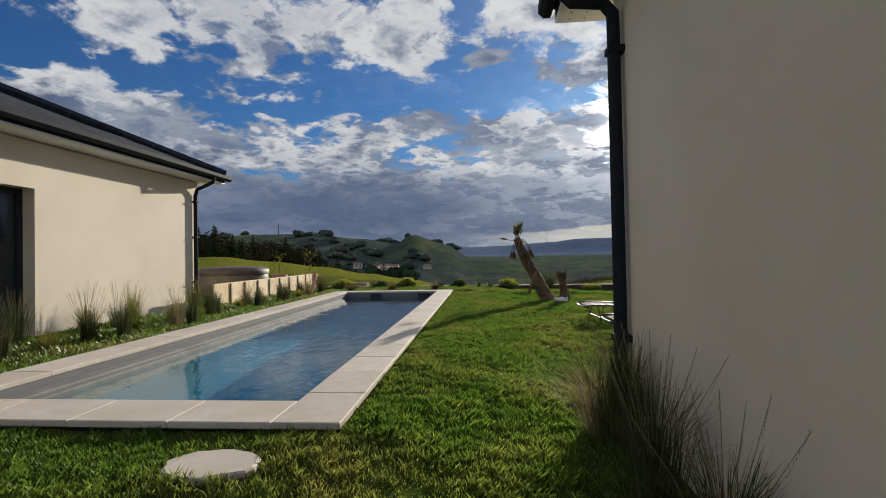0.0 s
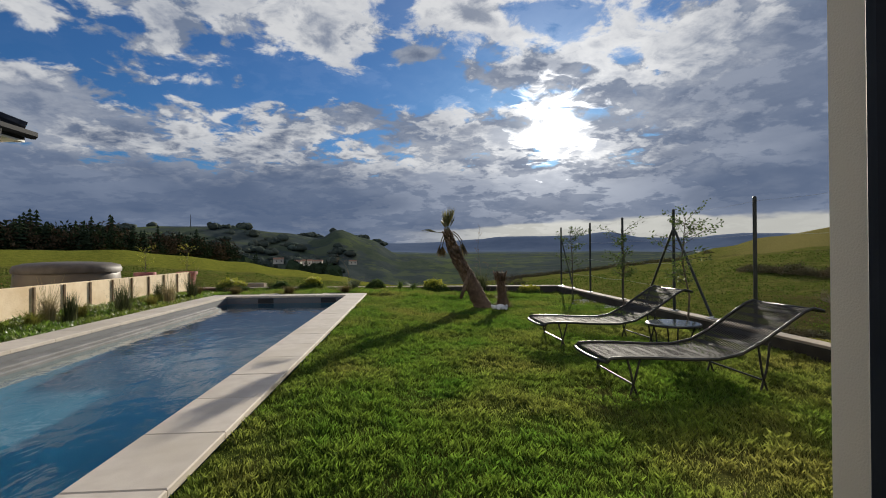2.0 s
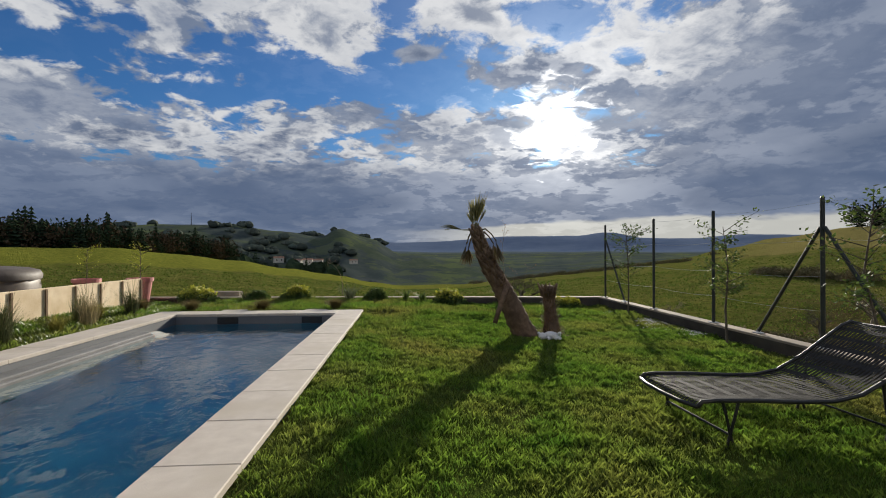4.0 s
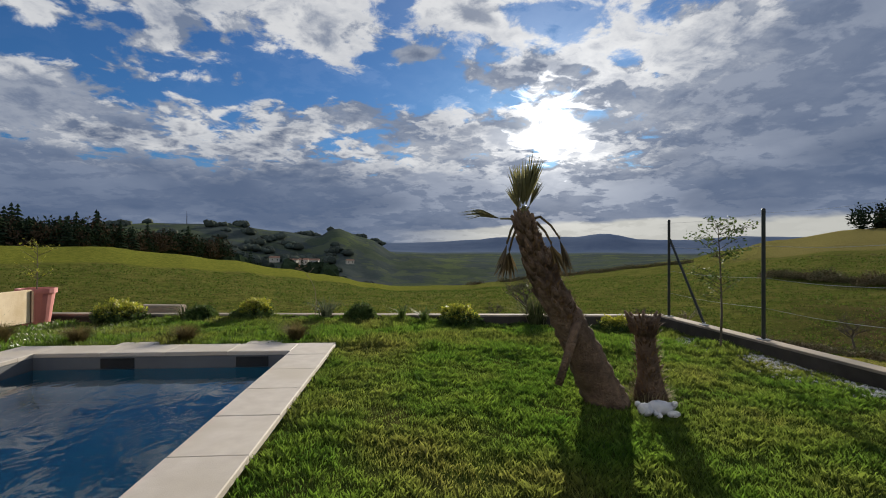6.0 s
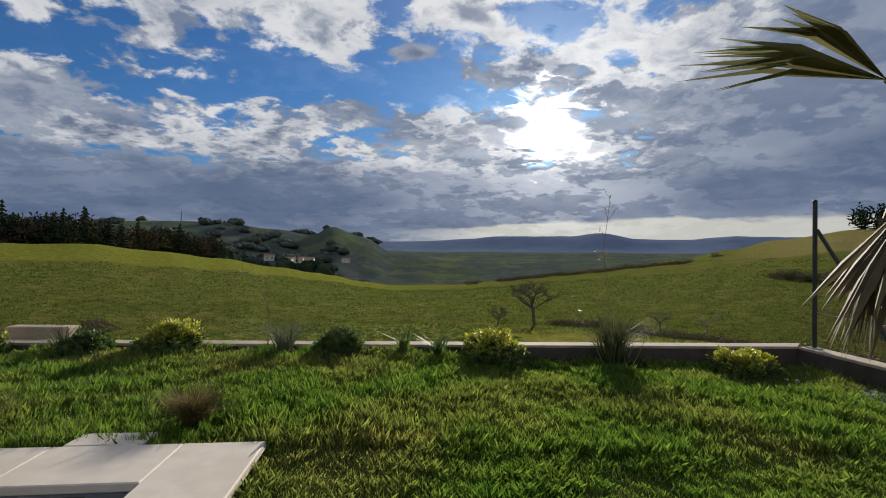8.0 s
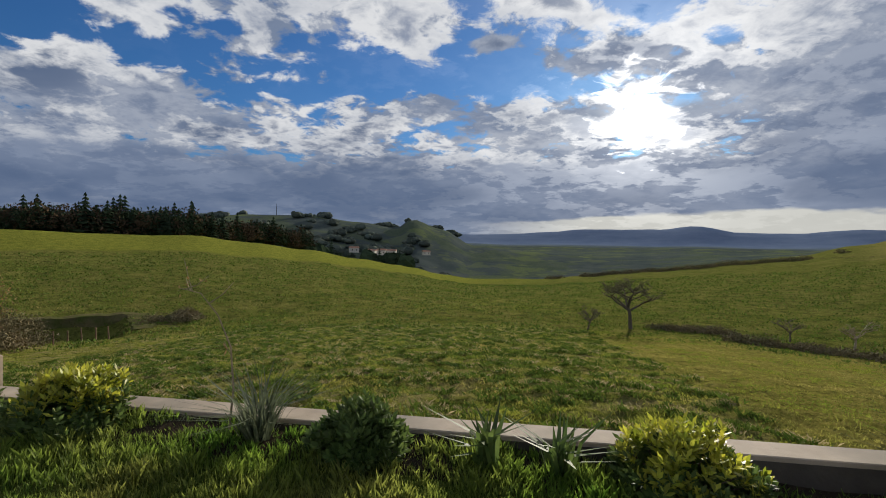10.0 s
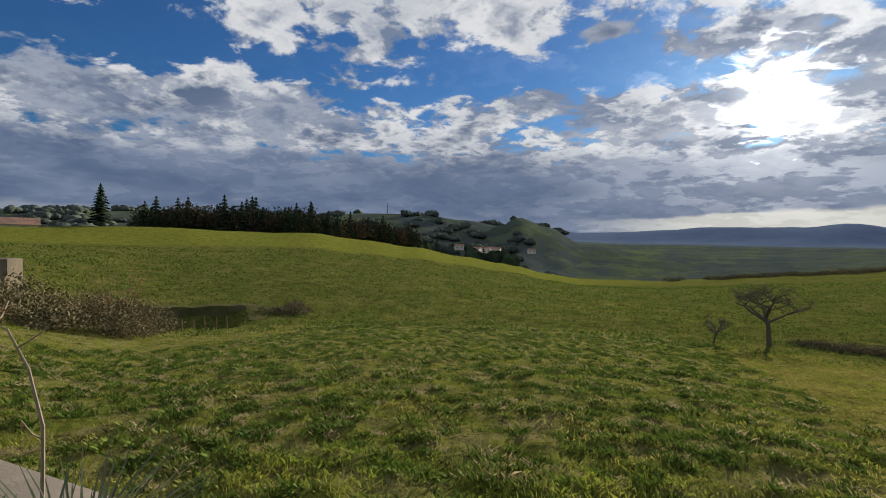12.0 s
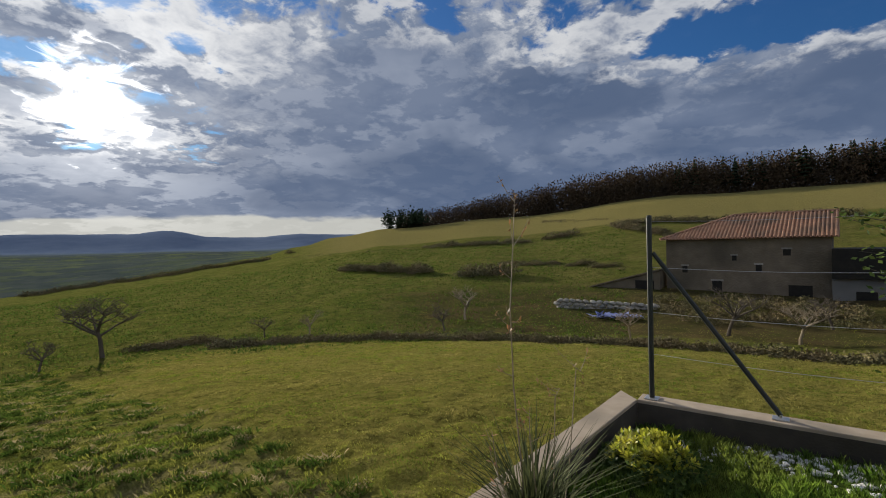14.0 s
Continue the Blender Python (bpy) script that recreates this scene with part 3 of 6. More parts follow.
def build_lawn():
    s = Shape()
    xs = sorted(set([-16 + 1.0 * i for i in range(13)] + [PX0 + 0.02, PX1 - 0.02] + [PX0 + (i + 0.5) * 0.35 for i in range(10)] + [i * 0.2 + 0.1 for i in range(27)] + [5.5]))
    ys = sorted(set([-14 + i for i in range(12)] + [-2.5 + 0.25 * i for i in range(10)] + [PY0 + 0.02, PY1 - 0.02] + [0.3 + 0.36 * i for i in range(30)]))
    rows = [(y, None) for y in ys] + [(None, k / 8) for k in range(1, 9)]
    idx = {}
    for j, (y, t) in enumerate(rows):
        for i, x in enumerate(xs):
            yy = y if y is not None else (PY1 - 0.02) + t * (wall_y(x) - PY1 + 0.02)
            idx[i, j] = len(s.v)
            s.v.append((x, yy, lawn_z(x, yy)))
    for j in range(len(rows) - 1):
        for i in range(len(xs) - 1):
            x, y = (xs[i] + xs[i + 1]) / 2, s.v[idx[i, j]][1]
            ymid = (s.v[idx[i, j]][1] + s.v[idx[i, j + 1]][1]) / 2
            if PX0 + 0.02 < x < PX1 - 0.02 and PY0 + 0.02 < ymid < PY1 - 0.02:
                continue
            s.f.append((idx[i, j], idx[i + 1, j], idx[i + 1, j + 1], idx[i, j + 1]))
    return structure("lawn", s, SOIL, "short green garden lawn with bare patches", True, "lawn")


build_lawn()
W_Z = -0.17


def build_pool():
    ix0, ix1, iy0, iy1, d = PX0 + CW, PX1 - CW, PY0 + CW, PY1 - CW, -1.5
    pool = thing("swimming_pool", (0, 0, 0), "long narrow swimming pool with grey liner and blue water", "pool")
    t = 0.2
    for x0, y0, x1, y1 in ((ix0 - t, iy0 - t, ix0, iy1 + t), (ix1, iy0 - t, ix1 + t, iy1 + t), (ix0, iy0 - t, ix1, iy0), (ix0, iy1, ix1, iy1 + t)):
        part("wall", Shape().box(x0, y0, W_Z - 0.03, x1, y1, -0.045), LINER, pool)
        part("deep_wall", Shape().box(x0, y0, d, x1, y1, W_Z - 0.03), FLOORBLUE, pool, "deep blue liner under water")
    part("pool_floor", Shape().box(ix0 - t, iy0 - t, d - 0.2, ix1 + t, iy1 + t, d), FLOORBLUE, pool)
    led = part("ledge", Shape().box(ix0 + 0.002, iy0 + 0.002, W_Z - 0.5, ix0 + 0.20, 9.6, -0.105, 0.012).box(ix0 + 0.20, iy0 + 0.002, W_Z - 0.5, ix0 + 0.26, 9.6, -0.135, 0.012), LEDGE, pool, "grey stone ledge along the side")
    # two skimmers in the end wall: flat dark panels, the niches' shade put into the colour
    for x in (-2.22, -0.83):
        part("skimmer", Shape().box(x - 0.17, iy1 - 0.012, -0.165, x + 0.17, iy1 - 0.001, -0.055, 0.004), FRAME, pool, "dark skimmer mouth")
    s = Shape()
    nx, ny = 12, 40
    for j in range(ny + 1):
        for i in range(nx + 1):
            s.v.append((ix0 + (ix1 - ix0) * i / nx, iy0 + (iy1 - iy0) * j / ny, W_Z))
    for j in range(ny):
        for i in range(nx):
            a = j * (nx + 1) + i
            s.f.append((a, a + 1, a + nx + 2, a + nx + 1))
    w = part("water", s, water_material(), pool, "rippled clear water", True)
    w.visible_shadow = False
    return pool


POOL = build_pool()


def low_wall():
    """The concrete wall round the end of the garden: one askew stretch and one beside the fence."""
    s = Shape()
    th = 0.21
    x0, x1 = -9.0, 5.47
    n = 24
    for i in range(n + 1):
        x = x0 + (x1 - x0) * i / n
        y = wall_y(x)
        xo = x + (0.2 if i == n else 0)
        s.v += [(x, y, -1.7), (x, y, WALL_TOP - 0.006), (x + 0.0, y + 0.006, WALL_TOP), (xo, y + th - 0.006, WALL_TOP), (xo, y + th, WALL_TOP - 0.006), (xo, y + th, -2.4)]
    for i in range(n):
        for k in range(5):
            a = i * 6 + k
            s.f.append((a, a + 6, a + 7, a + 1))
    structure("wall_end", s, CONCRETE, "low weathered concrete garden wall", False, "wall")
    s = Shape()
    s.box(5.47, 0.6, -2.0, 5.68, wall_y(5.47), WALL_TOP, 0.006)
    structure("wall_side", s, CONCRETE, "low weathered concrete wall under the fence", False, "wall")


low_wall()
# near-black concrete for faces turned from the sun: shade painted as colour
SHADED = material("shaded_concrete", (0.055, 0.048, 0.04), (0.085, 0.074, 0.06), 5, 0.95, 0.5, 50, c3=(0.04, 0.036, 0.028), big=1.4, spec=0.1, dist=0.01)


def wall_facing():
    """Dark sheets over the inner faces of the low walls, with the shade put into their colour."""
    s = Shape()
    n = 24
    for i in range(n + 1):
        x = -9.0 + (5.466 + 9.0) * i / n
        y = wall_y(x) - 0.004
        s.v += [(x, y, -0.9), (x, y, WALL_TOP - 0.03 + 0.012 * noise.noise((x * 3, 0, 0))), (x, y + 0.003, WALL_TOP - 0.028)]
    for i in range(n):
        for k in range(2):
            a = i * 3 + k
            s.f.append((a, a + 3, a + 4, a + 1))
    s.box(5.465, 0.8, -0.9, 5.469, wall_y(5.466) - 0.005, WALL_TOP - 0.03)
    structure("wall_facing", s, SHADED, "dark inner face of the wall, shade in its colour", False, "wall")


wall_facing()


def planting_bed():
    s = Shape()
    n = 60
    for i in range(n + 1):
        x = -8.8 + (5.44 + 8.8) * i / n
        for k, d in enumerate((0.5, 0.4, 0.28, 0.14, -0.01)):
            y = wall_y(x) - d
            z = lawn_z(x, y) - 0.01 + (0.0, 0.015, 0.03, 0.04, 0.045)[k] * (1.0 if x < 4.2 else max(0.1, (5.44 - x) / 1.24)) + (0.03 * noise.noise((x * 4, y * 4, 2)) if k else 0)
            s.v.append((x, y, z))
    for i in range(n):
        for k in range(4):
            a = i * 5 + k
            s.f.append((a, a + 5, a + 6, a + 1))
    structure("planting_bed", s, material("dark_earth", (0.022, 0.018, 0.012), (0.04, 0.032, 0.022), 16, 0.95, 0.9, 60, spec=0.0, dist=0.03), "dark bare earth bed along the wall", True, "bed")


planting_bed()


# ---- houses ----
def left_house():
    x, yc, y0 = -5.57, 7.45, -9.0
    xb, zt = -14.0, 2.76
    t = 0.3
    dy0, dy1, dz1 = 0.9, 3.53, 2.08
    base = -0.3
    house = thing("house", (x, yc, base), "cream rendered bungalow with slate roof and glazed door", "house")
    inv = Matrix.Translation((-x, -yc, -base))

    def p(name, s, mat, label="", parent=house):
        s.v = [tuple(inv @ Vector(v)) for v in s.v]
        return part(name, s, mat, parent, label)
    p("wall", Shape().box(x - t, dy1, base, x, yc, zt), RENDER)
    p("wall", Shape().box(x - t, y0, base, x, dy0, zt), RENDER)
    p("wall", Shape().box(x - t, dy0, dz1, x, dy1, zt), RENDER)
    p("wall", Shape().box(xb, yc - t, base, x - t, yc, zt), RENDER)
    p("wall", Shape().box(xb, y0, base, x - t, y0 + t, zt), RENDER)
    p("wall", Shape().box(xb, y0 + t, base, xb + t, yc - t, zt), RENDER)
    p("floor", Shape().box(xb + t, y0 + t, base, x - t, yc - t, 0.0), CONCRETE)
    d = p("door", Shape().box(x - 0.26, dy0, 0.0, x - 0.19, dy0 + 0.09, dz1).box(x - 0.26, dy1 - 0.09, 0.0, x - 0.19, dy1, dz1).box(x - 0.26, dy0 + 0.09, dz1 - 0.09, x - 0.19, dy1 - 0.09, dz1)
          .box(x - 0.26, dy0 + 0.09, 0, x - 0.19, dy1 - 0.09, 0.08).box(x - 0.26, 2.17, 0.08, x - 0.19, 2.26, dz1 - 0.09), FRAME, "dark aluminium sliding door frame")
    for a, b in ((dy0 + 0.09, 2.17), (2.26, dy1 - 0.09)):
        p("pane", Shape().box(x - 0.235, a, 0.08, x - 0.22, b, dz1 - 0.09), glass_material(), "dark reflecting glass", d)
    ov, zs = 0.42, 2.78
    ex, ey, eb, ea = x + ov, yc + ov, xb - ov, y0 - ov
    p("soffit", Shape().box(eb, ea, zs, ex, ey, zs + 0.03), WHITE, "white soffit boards")
    p("fascia", Shape().box(eb, ea, zs + 0.03, ex, ey, zs + 0.17), ZINC, "dark fascia board")
    rise = (ex - eb) / 2 * math.tan(radians(24))
    zr, cx = zs + 0.17, (ex + eb) / 2
    s = Shape()
    h = (ex - eb) / 2
    s.v = [(eb, ea, zr), (ex, ea, zr), (ex, ey, zr), (eb, ey, zr), (cx, ea + h, zr + rise), (cx, ey - h, zr + rise)]
    s.f = [(0, 1, 4), (1, 2, 5, 4), (2, 3, 5), (3, 0, 4, 5), (3, 2, 1, 0)]
    roof = p("roof", s, ROOF, "dark slate tile roof")
    # courses of tiles along the slope that faces the pool
    tile = Shape().box(-0.16, -0.125, 0, 0.22, 0.125, 0.028, 0.006)
    tm = tile.mesh("tile", ROOF)
    ang = math.atan2(rise, h)
    for r in range(5):
        for k in range(56):
            yy = ey - 0.12 - 0.252 * k - (0.126 if r % 2 else 0)
            inset = 0.30 * r
            if yy > ey - inset - 0.1:
                continue
            o = new("tile", tm)
            o.parent = roof
            o.matrix_basis = inv @ Matrix.Translation((ex + 0.02 - inset * math.cos(ang) - 0.10, yy, zr + 0.03 + inset * math.sin(ang))) @ Euler((0, ang, 0)).to_matrix().to_4x4() @ Euler((0, radians(4), 0)).to_matrix().to_4x4()
    # ridge tiles of the hip
    n = 16
    for i in range(n):
        a, b = Vector((ex, ey, zr + 0.06)).lerp(Vector((cx, ey - h, zr + rise + 0.06)), i / n), Vector((ex, ey, zr + 0.08)).lerp(Vector((cx, ey - h, zr + rise + 0.08)), (i + 1.1) / n)
        p("hip_tile", Shape().tube([a, b], [0.11, 0.09], 6), ROOF, "", roof)
    g = Shape()
    prof = [(0.0, 0.0), (0.0, -0.06), (0.03, -0.10), (0.09, -0.10), (0.13, -0.06), (0.13, 0.01), (0.12, 0.01), (0.12, -0.05), (0.08, -0.09), (0.035, -0.09), (0.01, -0.055), (0.01, 0.0)]
    for yy in (ea, ey + 0.1):
        g.v += [(ex + a, yy, zr + b) for a, b in prof]
    m = len(prof)
    g.f = [(i, (i + 1) % m, m + (i + 1) % m, m + i) for i in range(m)] + [tuple(range(6)), tuple(range(m + 5, m - 1, -1))]
    p("gutter", g, ZINC, "dark metal gutter")
    s = Shape().tube([(ex + 0.065, yc - 0.16, zr - 0.09), (ex + 0.065, yc - 0.16, zr - 0.2), (x + 0.30, yc - 0.16, zr - 0.28), (x + 0.10, yc - 0.16, zr - 0.36), (x + 0.055, yc - 0.16, zr - 0.50), (x + 0.055, yc - 0.16, -0.1)], 0.042, 10)
    ds = p("downpipe", s, ZINC, "dark metal downpipe")
    for z in (0.5, 1.5, 2.3):
        p("bracket", Shape().box(x, yc - 0.215, z, x + 0.11, yc - 0.105, z + 0.035, 0.004), ZINC, "", ds)


def right_house():
    x, yc = 1.86, 0.74
    base, zt = -0.45, 2.85
    xb, y0, t = 5.4, -9.0, 0.3
    house = thing("house", (x, yc, base), "cream rendered house wall with dark downpipe and gutter", "house")
    inv = Matrix.Translation((-x, -yc, -base))

    def p(name, s, mat, label="", parent=house):
        s.v = [tuple(inv @ Vector(v)) for v in s.v]
        return part(name, s, mat, parent, label)
    p("wall", Shape().box(x, y0, base, x + t, yc, zt), RENDER)
    p("wall", Shape().box(x + t, yc - t, base, xb, yc, zt), RENDER)
    p("wall", Shape().box(x + t, y0, base, xb, y0 + t, zt), RENDER)
    p("wall", Shape().box(xb - t, y0 + t, base, xb, yc - t, zt), RENDER)
    ov, zs = 0.36, 2.86
    ex, ey, eb, ea = x - ov, yc + ov, xb + ov, y0 - ov
    sof = p("soffit", Shape().box(ex, ea, zs, eb, ey, zs + 0.03), WHITE, "white perforated soffit")
    for k in range(9):
        for q in range(2):
            p("vent_hole", Shape().tube([(ex + 0.1 + 0.12 * q, yc + 0.3 - 0.1 * k, zs - 0.002), (ex + 0.1 + 0.12 * q, yc + 0.3 - 0.1 * k, zs + 0.002)], 0.008, 6), FRAME, "", sof)
    p("fascia", Shape().box(ex, ea, zs + 0.03, eb, ey, zs + 0.17), ZINC, "dark fascia board")
    zr = zs + 0.17
    s = Shape()
    h = (eb - ex) / 2
    cx, rise = (eb + ex) / 2, h * math.tan(radians(17))
    s.v = [(ex, ea, zr), (eb, ea, zr), (eb, ey, zr), (ex, ey, zr), (cx, ea + h, zr + rise), (cx, ey - h, zr + rise)]
    s.f = [(0, 1, 4), (1, 2, 5, 4), (2, 3, 5), (3, 0, 4, 5), (3, 2, 1, 0)]
    p("roof", s, ROOF, "dark slate tile roof")
    g = Shape()
    prof = [(0.0, 0.0), (0.0, -0.06), (-0.03, -0.10), (-0.09, -0.10), (-0.13, -0.06), (-0.13, 0.01), (-0.12, 0.01), (-0.12, -0.05), (-0.08, -0.09), (-0.035, -0.09), (-0.01, -0.055), (-0.01, 0.0)]
    for yy in (ea, ey + 0.05):
        g.v += [(ex + a, yy, zr + b) for a, b in prof]
    m = len(prof)
    g.f = [(i, m + i, m + (i + 1) % m, (i + 1) % m) for i in range(m)] + [tuple(range(5, -1, -1)), tuple(range(m, m + 6))]
    p("gutter", g, ZINC, "dark metal gutter")
    yd = yc - 0.20
    s = Shape().tube([(ex - 0.065, yd, zr - 0.09), (ex - 0.06, yd, zr - 0.22), (ex + 0.02, yd, zr - 0.30), (x - 0.13, yd, zr - 0.32), (x - 0.065, yd, zr - 0.40), (x - 0.062, yd, zr - 0.55), (x - 0.062, yd, -0.25)], 0.045, 12)
    ds = p("downpipe", s, ZINC, "dark metal downpipe")
    for z in (0.38, 2.35):
        p("bracket", Shape().box(x - 0.112, yd - 0.052, z, x, yd + 0.052, z + 0.05, 0.005), ZINC, "", ds)


left_house()
right_house()


# ---- fence on the side wall ----
FX = 5.575
POSTS = [13.66, 11.4, 9.6, 7.65, 5.74, 3.8, 1.9]


def fence():
    f = thing("wire_fence", (FX, 7.65, WALL_TOP), "dark steel post and wire fence on low wall", "fence")

    def p(name, s, mat, label="", parent=f):
        s.v = [(a - FX, b - 7.65, c - WALL_TOP) for a, b, c in s.v]
        return part(name, s, mat, parent, label)
    for y in POSTS:
        post = p("post", Shape().tube([(FX, y, WALL_TOP), (FX, y, 1.66)], 0.024, 10).tube([(FX, y, 1.66), (FX, y, 1.68)], [0.027, 0.015], 10), POST)
        p("base_plate", Shape().box(FX - 0.06, y - 0.06, WALL_TOP, FX + 0.06, y + 0.06, WALL_TOP + 0.012, 0.003), WIRE, "galvanised base plate", post)
    braces = [(13.66, -1), (7.65, -1), (7.65, 1)]
    for y, d in braces:
        b = p("brace", Shape().tube([(FX, y + 0.03 * d, 1.32), (FX, y + 1.0 * d, WALL_TOP + 0.03)], 0.021, 8), POST)
        p("base_plate", Shape().box(FX - 0.05, y + 1.0 * d - 0.06, WALL_TOP, FX + 0.05, y + 1.0 * d + 0.06, WALL_TOP + 0.012, 0.003).tube([(FX - 0.03, y + 1.0 * d, WALL_TOP + 0.03), (FX + 0.03, y + 1.0 * d, WALL_TOP + 0.03)], 0.012, 6), WIRE, "galvanised foot", b)
    for z, y1 in ((1.62, 1.9), (1.18, 1.9), (0.75, 7.65), (0.35, 7.65)):
        ys = [y for y in POSTS if y >= y1 - 0.01]
        for a, b in zip(ys, ys[1:]):
            rw = 0.0025 if b > 9.0 and z < 1.5 else 0.0015
            pts = [(FX + 0.026, a + (b - a) * t / 6, z - 0.03 * math.sin(math.pi * t / 6)) for t in range(7)]
            p("wire", Shape().tube(pts, rw, 4), WIRE)


fence()


# ---- sun loungers and table ----
def lounger(at, yaw=0.0):
    w = 0.34
    ob = thing("sun_lounger", (0, 0, 0), "black woven mesh sun lounger with curved steel frame", "lounger", "loungers on the lawn")
    prof = [(0.0, 0.285), (0.03, 0.315), (0.12, 0.32), (0.4, 0.31), (0.7, 0.29), (0.95, 0.285), (1.15, 0.32), (1.35, 0.42), (1.55, 0.55), (1.72, 0.66), (1.80, 0.69), (1.90, 0.665)]
    for s_ in (-1, 1):
        part("side_rail", Shape().tube([(x, s_ * w, z) for x, z in prof], 0.014, 8), IRON, ob, "", True)
    part("end_rail", Shape().tube([(0.0, -w, 0.285), (-0.035, -w * 0.6, 0.285), (-0.045, 0, 0.285), (-0.035, w * 0.6, 0.285), (0.0, w, 0.285)], 0.014, 8), IRON, ob, "", True)
    part("head_rail", Shape().tube([(1.90, -w, 0.665), (1.90, w, 0.665)], 0.014, 8), IRON, ob, "", True)
    s = Shape()
    n = 60
    k = 22
    # bands of woven mesh with small gaps between the strands
    line_pts = []
    for i in range(n + 1):
        t = i / n * (len(prof) - 1)
        j = min(int(t), len(prof) - 2)
        line_pts.append((prof[j][0] + (prof[j + 1][0] - prof[j][0]) * (t - j), prof[j][1] + (prof[j + 1][1] - prof[j][1]) * (t - j)))
    for q in range(k):
        y0 = -w + 0.012 + (2 * w - 0.024) * q / k
        y1 = y0 + (2 * w - 0.024) / k * 0.58
        b = len(s.v)
        for x, z in line_pts:
            sag = 0.012 * (1 - ((y0 + y1) / 2 / w) ** 2)
            s.v += [(x, y0, z - sag), (x, y1, z - sag), (x, y1, z - sag - 0.003), (x, y0, z - sag - 0.003)]
        for i in range(n):
            for c in range(4):
                s.f.append((b + 4 * i + c, b + 4 * i + (c + 1) % 4, b + 4 * i + 4 + (c + 1) % 4, b + 4 * i + 4 + c))
    for i in range(0, n, 3):
        (xa, za), (xb, zb) = line_pts[i], line_pts[i + 1]
        s.quad((xa, -w, za - 0.009), (xb, -w, zb - 0.009), (xb, w, zb - 0.009), (xa, w, za - 0.009))
    part("mesh_bed", s, MESH, ob, "dark woven mesh bed")
    for x in (0.22, 1.35):
        zt = 0.31 if x < 1 else 0.415
        for s_ in (-1, 1):
            part("leg", Shape().tube([(x - 0.05, s_ * w, zt), (x - 0.02, s_ * w, 0.2), (x, s_ * w, 0.10), (x - 0.03, s_ * w, 0.0)], 0.010, 6).tube([(x + 0.06, s_ * w, zt), (x + 0.03, s_ * w, 0.2), (x, s_ * w, 0.10), (x + 0.035, s_ * w, 0.0)], 0.010, 6), IRON, ob)
        part("stretcher", Shape().tube([(x, -w, 0.1), (x, w, 0.1)], 0.008, 6), IRON, ob)
    ob.matrix_basis = pose(*at, 0, 0, yaw)
    return ob


L1 = lounger((2.62, 5.74, lawn_z(2.9, 5.7) - 0.02), 2.0)
L2 = copy_thing(L1, pose(2.58, 3.86, lawn_z(2.9, 3.9) - 0.02, 0, 0, 1.0))


def side_table(x, y):
    z = lawn_z(x, y) - 0.02
    ob = thing("side_table", (x, y, z), "small round glass garden table with iron legs", "table")
    n = 28
    top = Shape()
    for zz, r in ((0.395, 0.255), (0.40, 0.265), (0.412, 0.265), (0.417, 0.255)):
        top.v += [(r * math.cos(2 * math.pi * k / n), r * math.sin(2 * math.pi * k / n), zz) for k in range(n)]
    for j in range(3):
        for k in range(n):
            top.f.append((j * n + k, j * n + (k + 1) % n, (j + 1) * n + (k + 1) % n, (j + 1) * n + k))
    top.f += [tuple(range(3 * n, 4 * n)), tuple(range(n - 1, -1, -1))]
    gm = material("table_glass", (0.10, 0.12, 0.12), (0.13, 0.15, 0.15), 5, 0.08, 0.02, 40, spec=0.8)
    part("tabletop", top, gm, ob, "reflecting glass top")
    part("rim", Shape().tube([(0.272 * math.cos(2 * math.pi * k / n), 0.272 * math.sin(2 * math.pi * k / n), 0.40) for k in range(n + 1)], 0.013, 6, False), IRON, ob, "", True)
    for k in range(4):
        a = math.pi / 4 + k * math.pi / 2
        c, s_ = math.cos(a), math.sin(a)
        part("leg", Shape().tube([(0.22 * c, 0.22 * s_, 0.39), (0.18 * c, 0.18 * s_, 0.28), (0.17 * c, 0.17 * s_, 0.12), (0.22 * c, 0.22 * s_, 0.0)], 0.010, 6), IRON, ob)
    part("lower_ring", Shape().tube([(0.17 * math.cos(2 * math.pi * k / 16), 0.17 * math.sin(2 * math.pi * k / 16), 0.12) for k in range(17)], 0.007, 5, False), IRON, ob)
    return ob


side_table(3.89, 4.80)


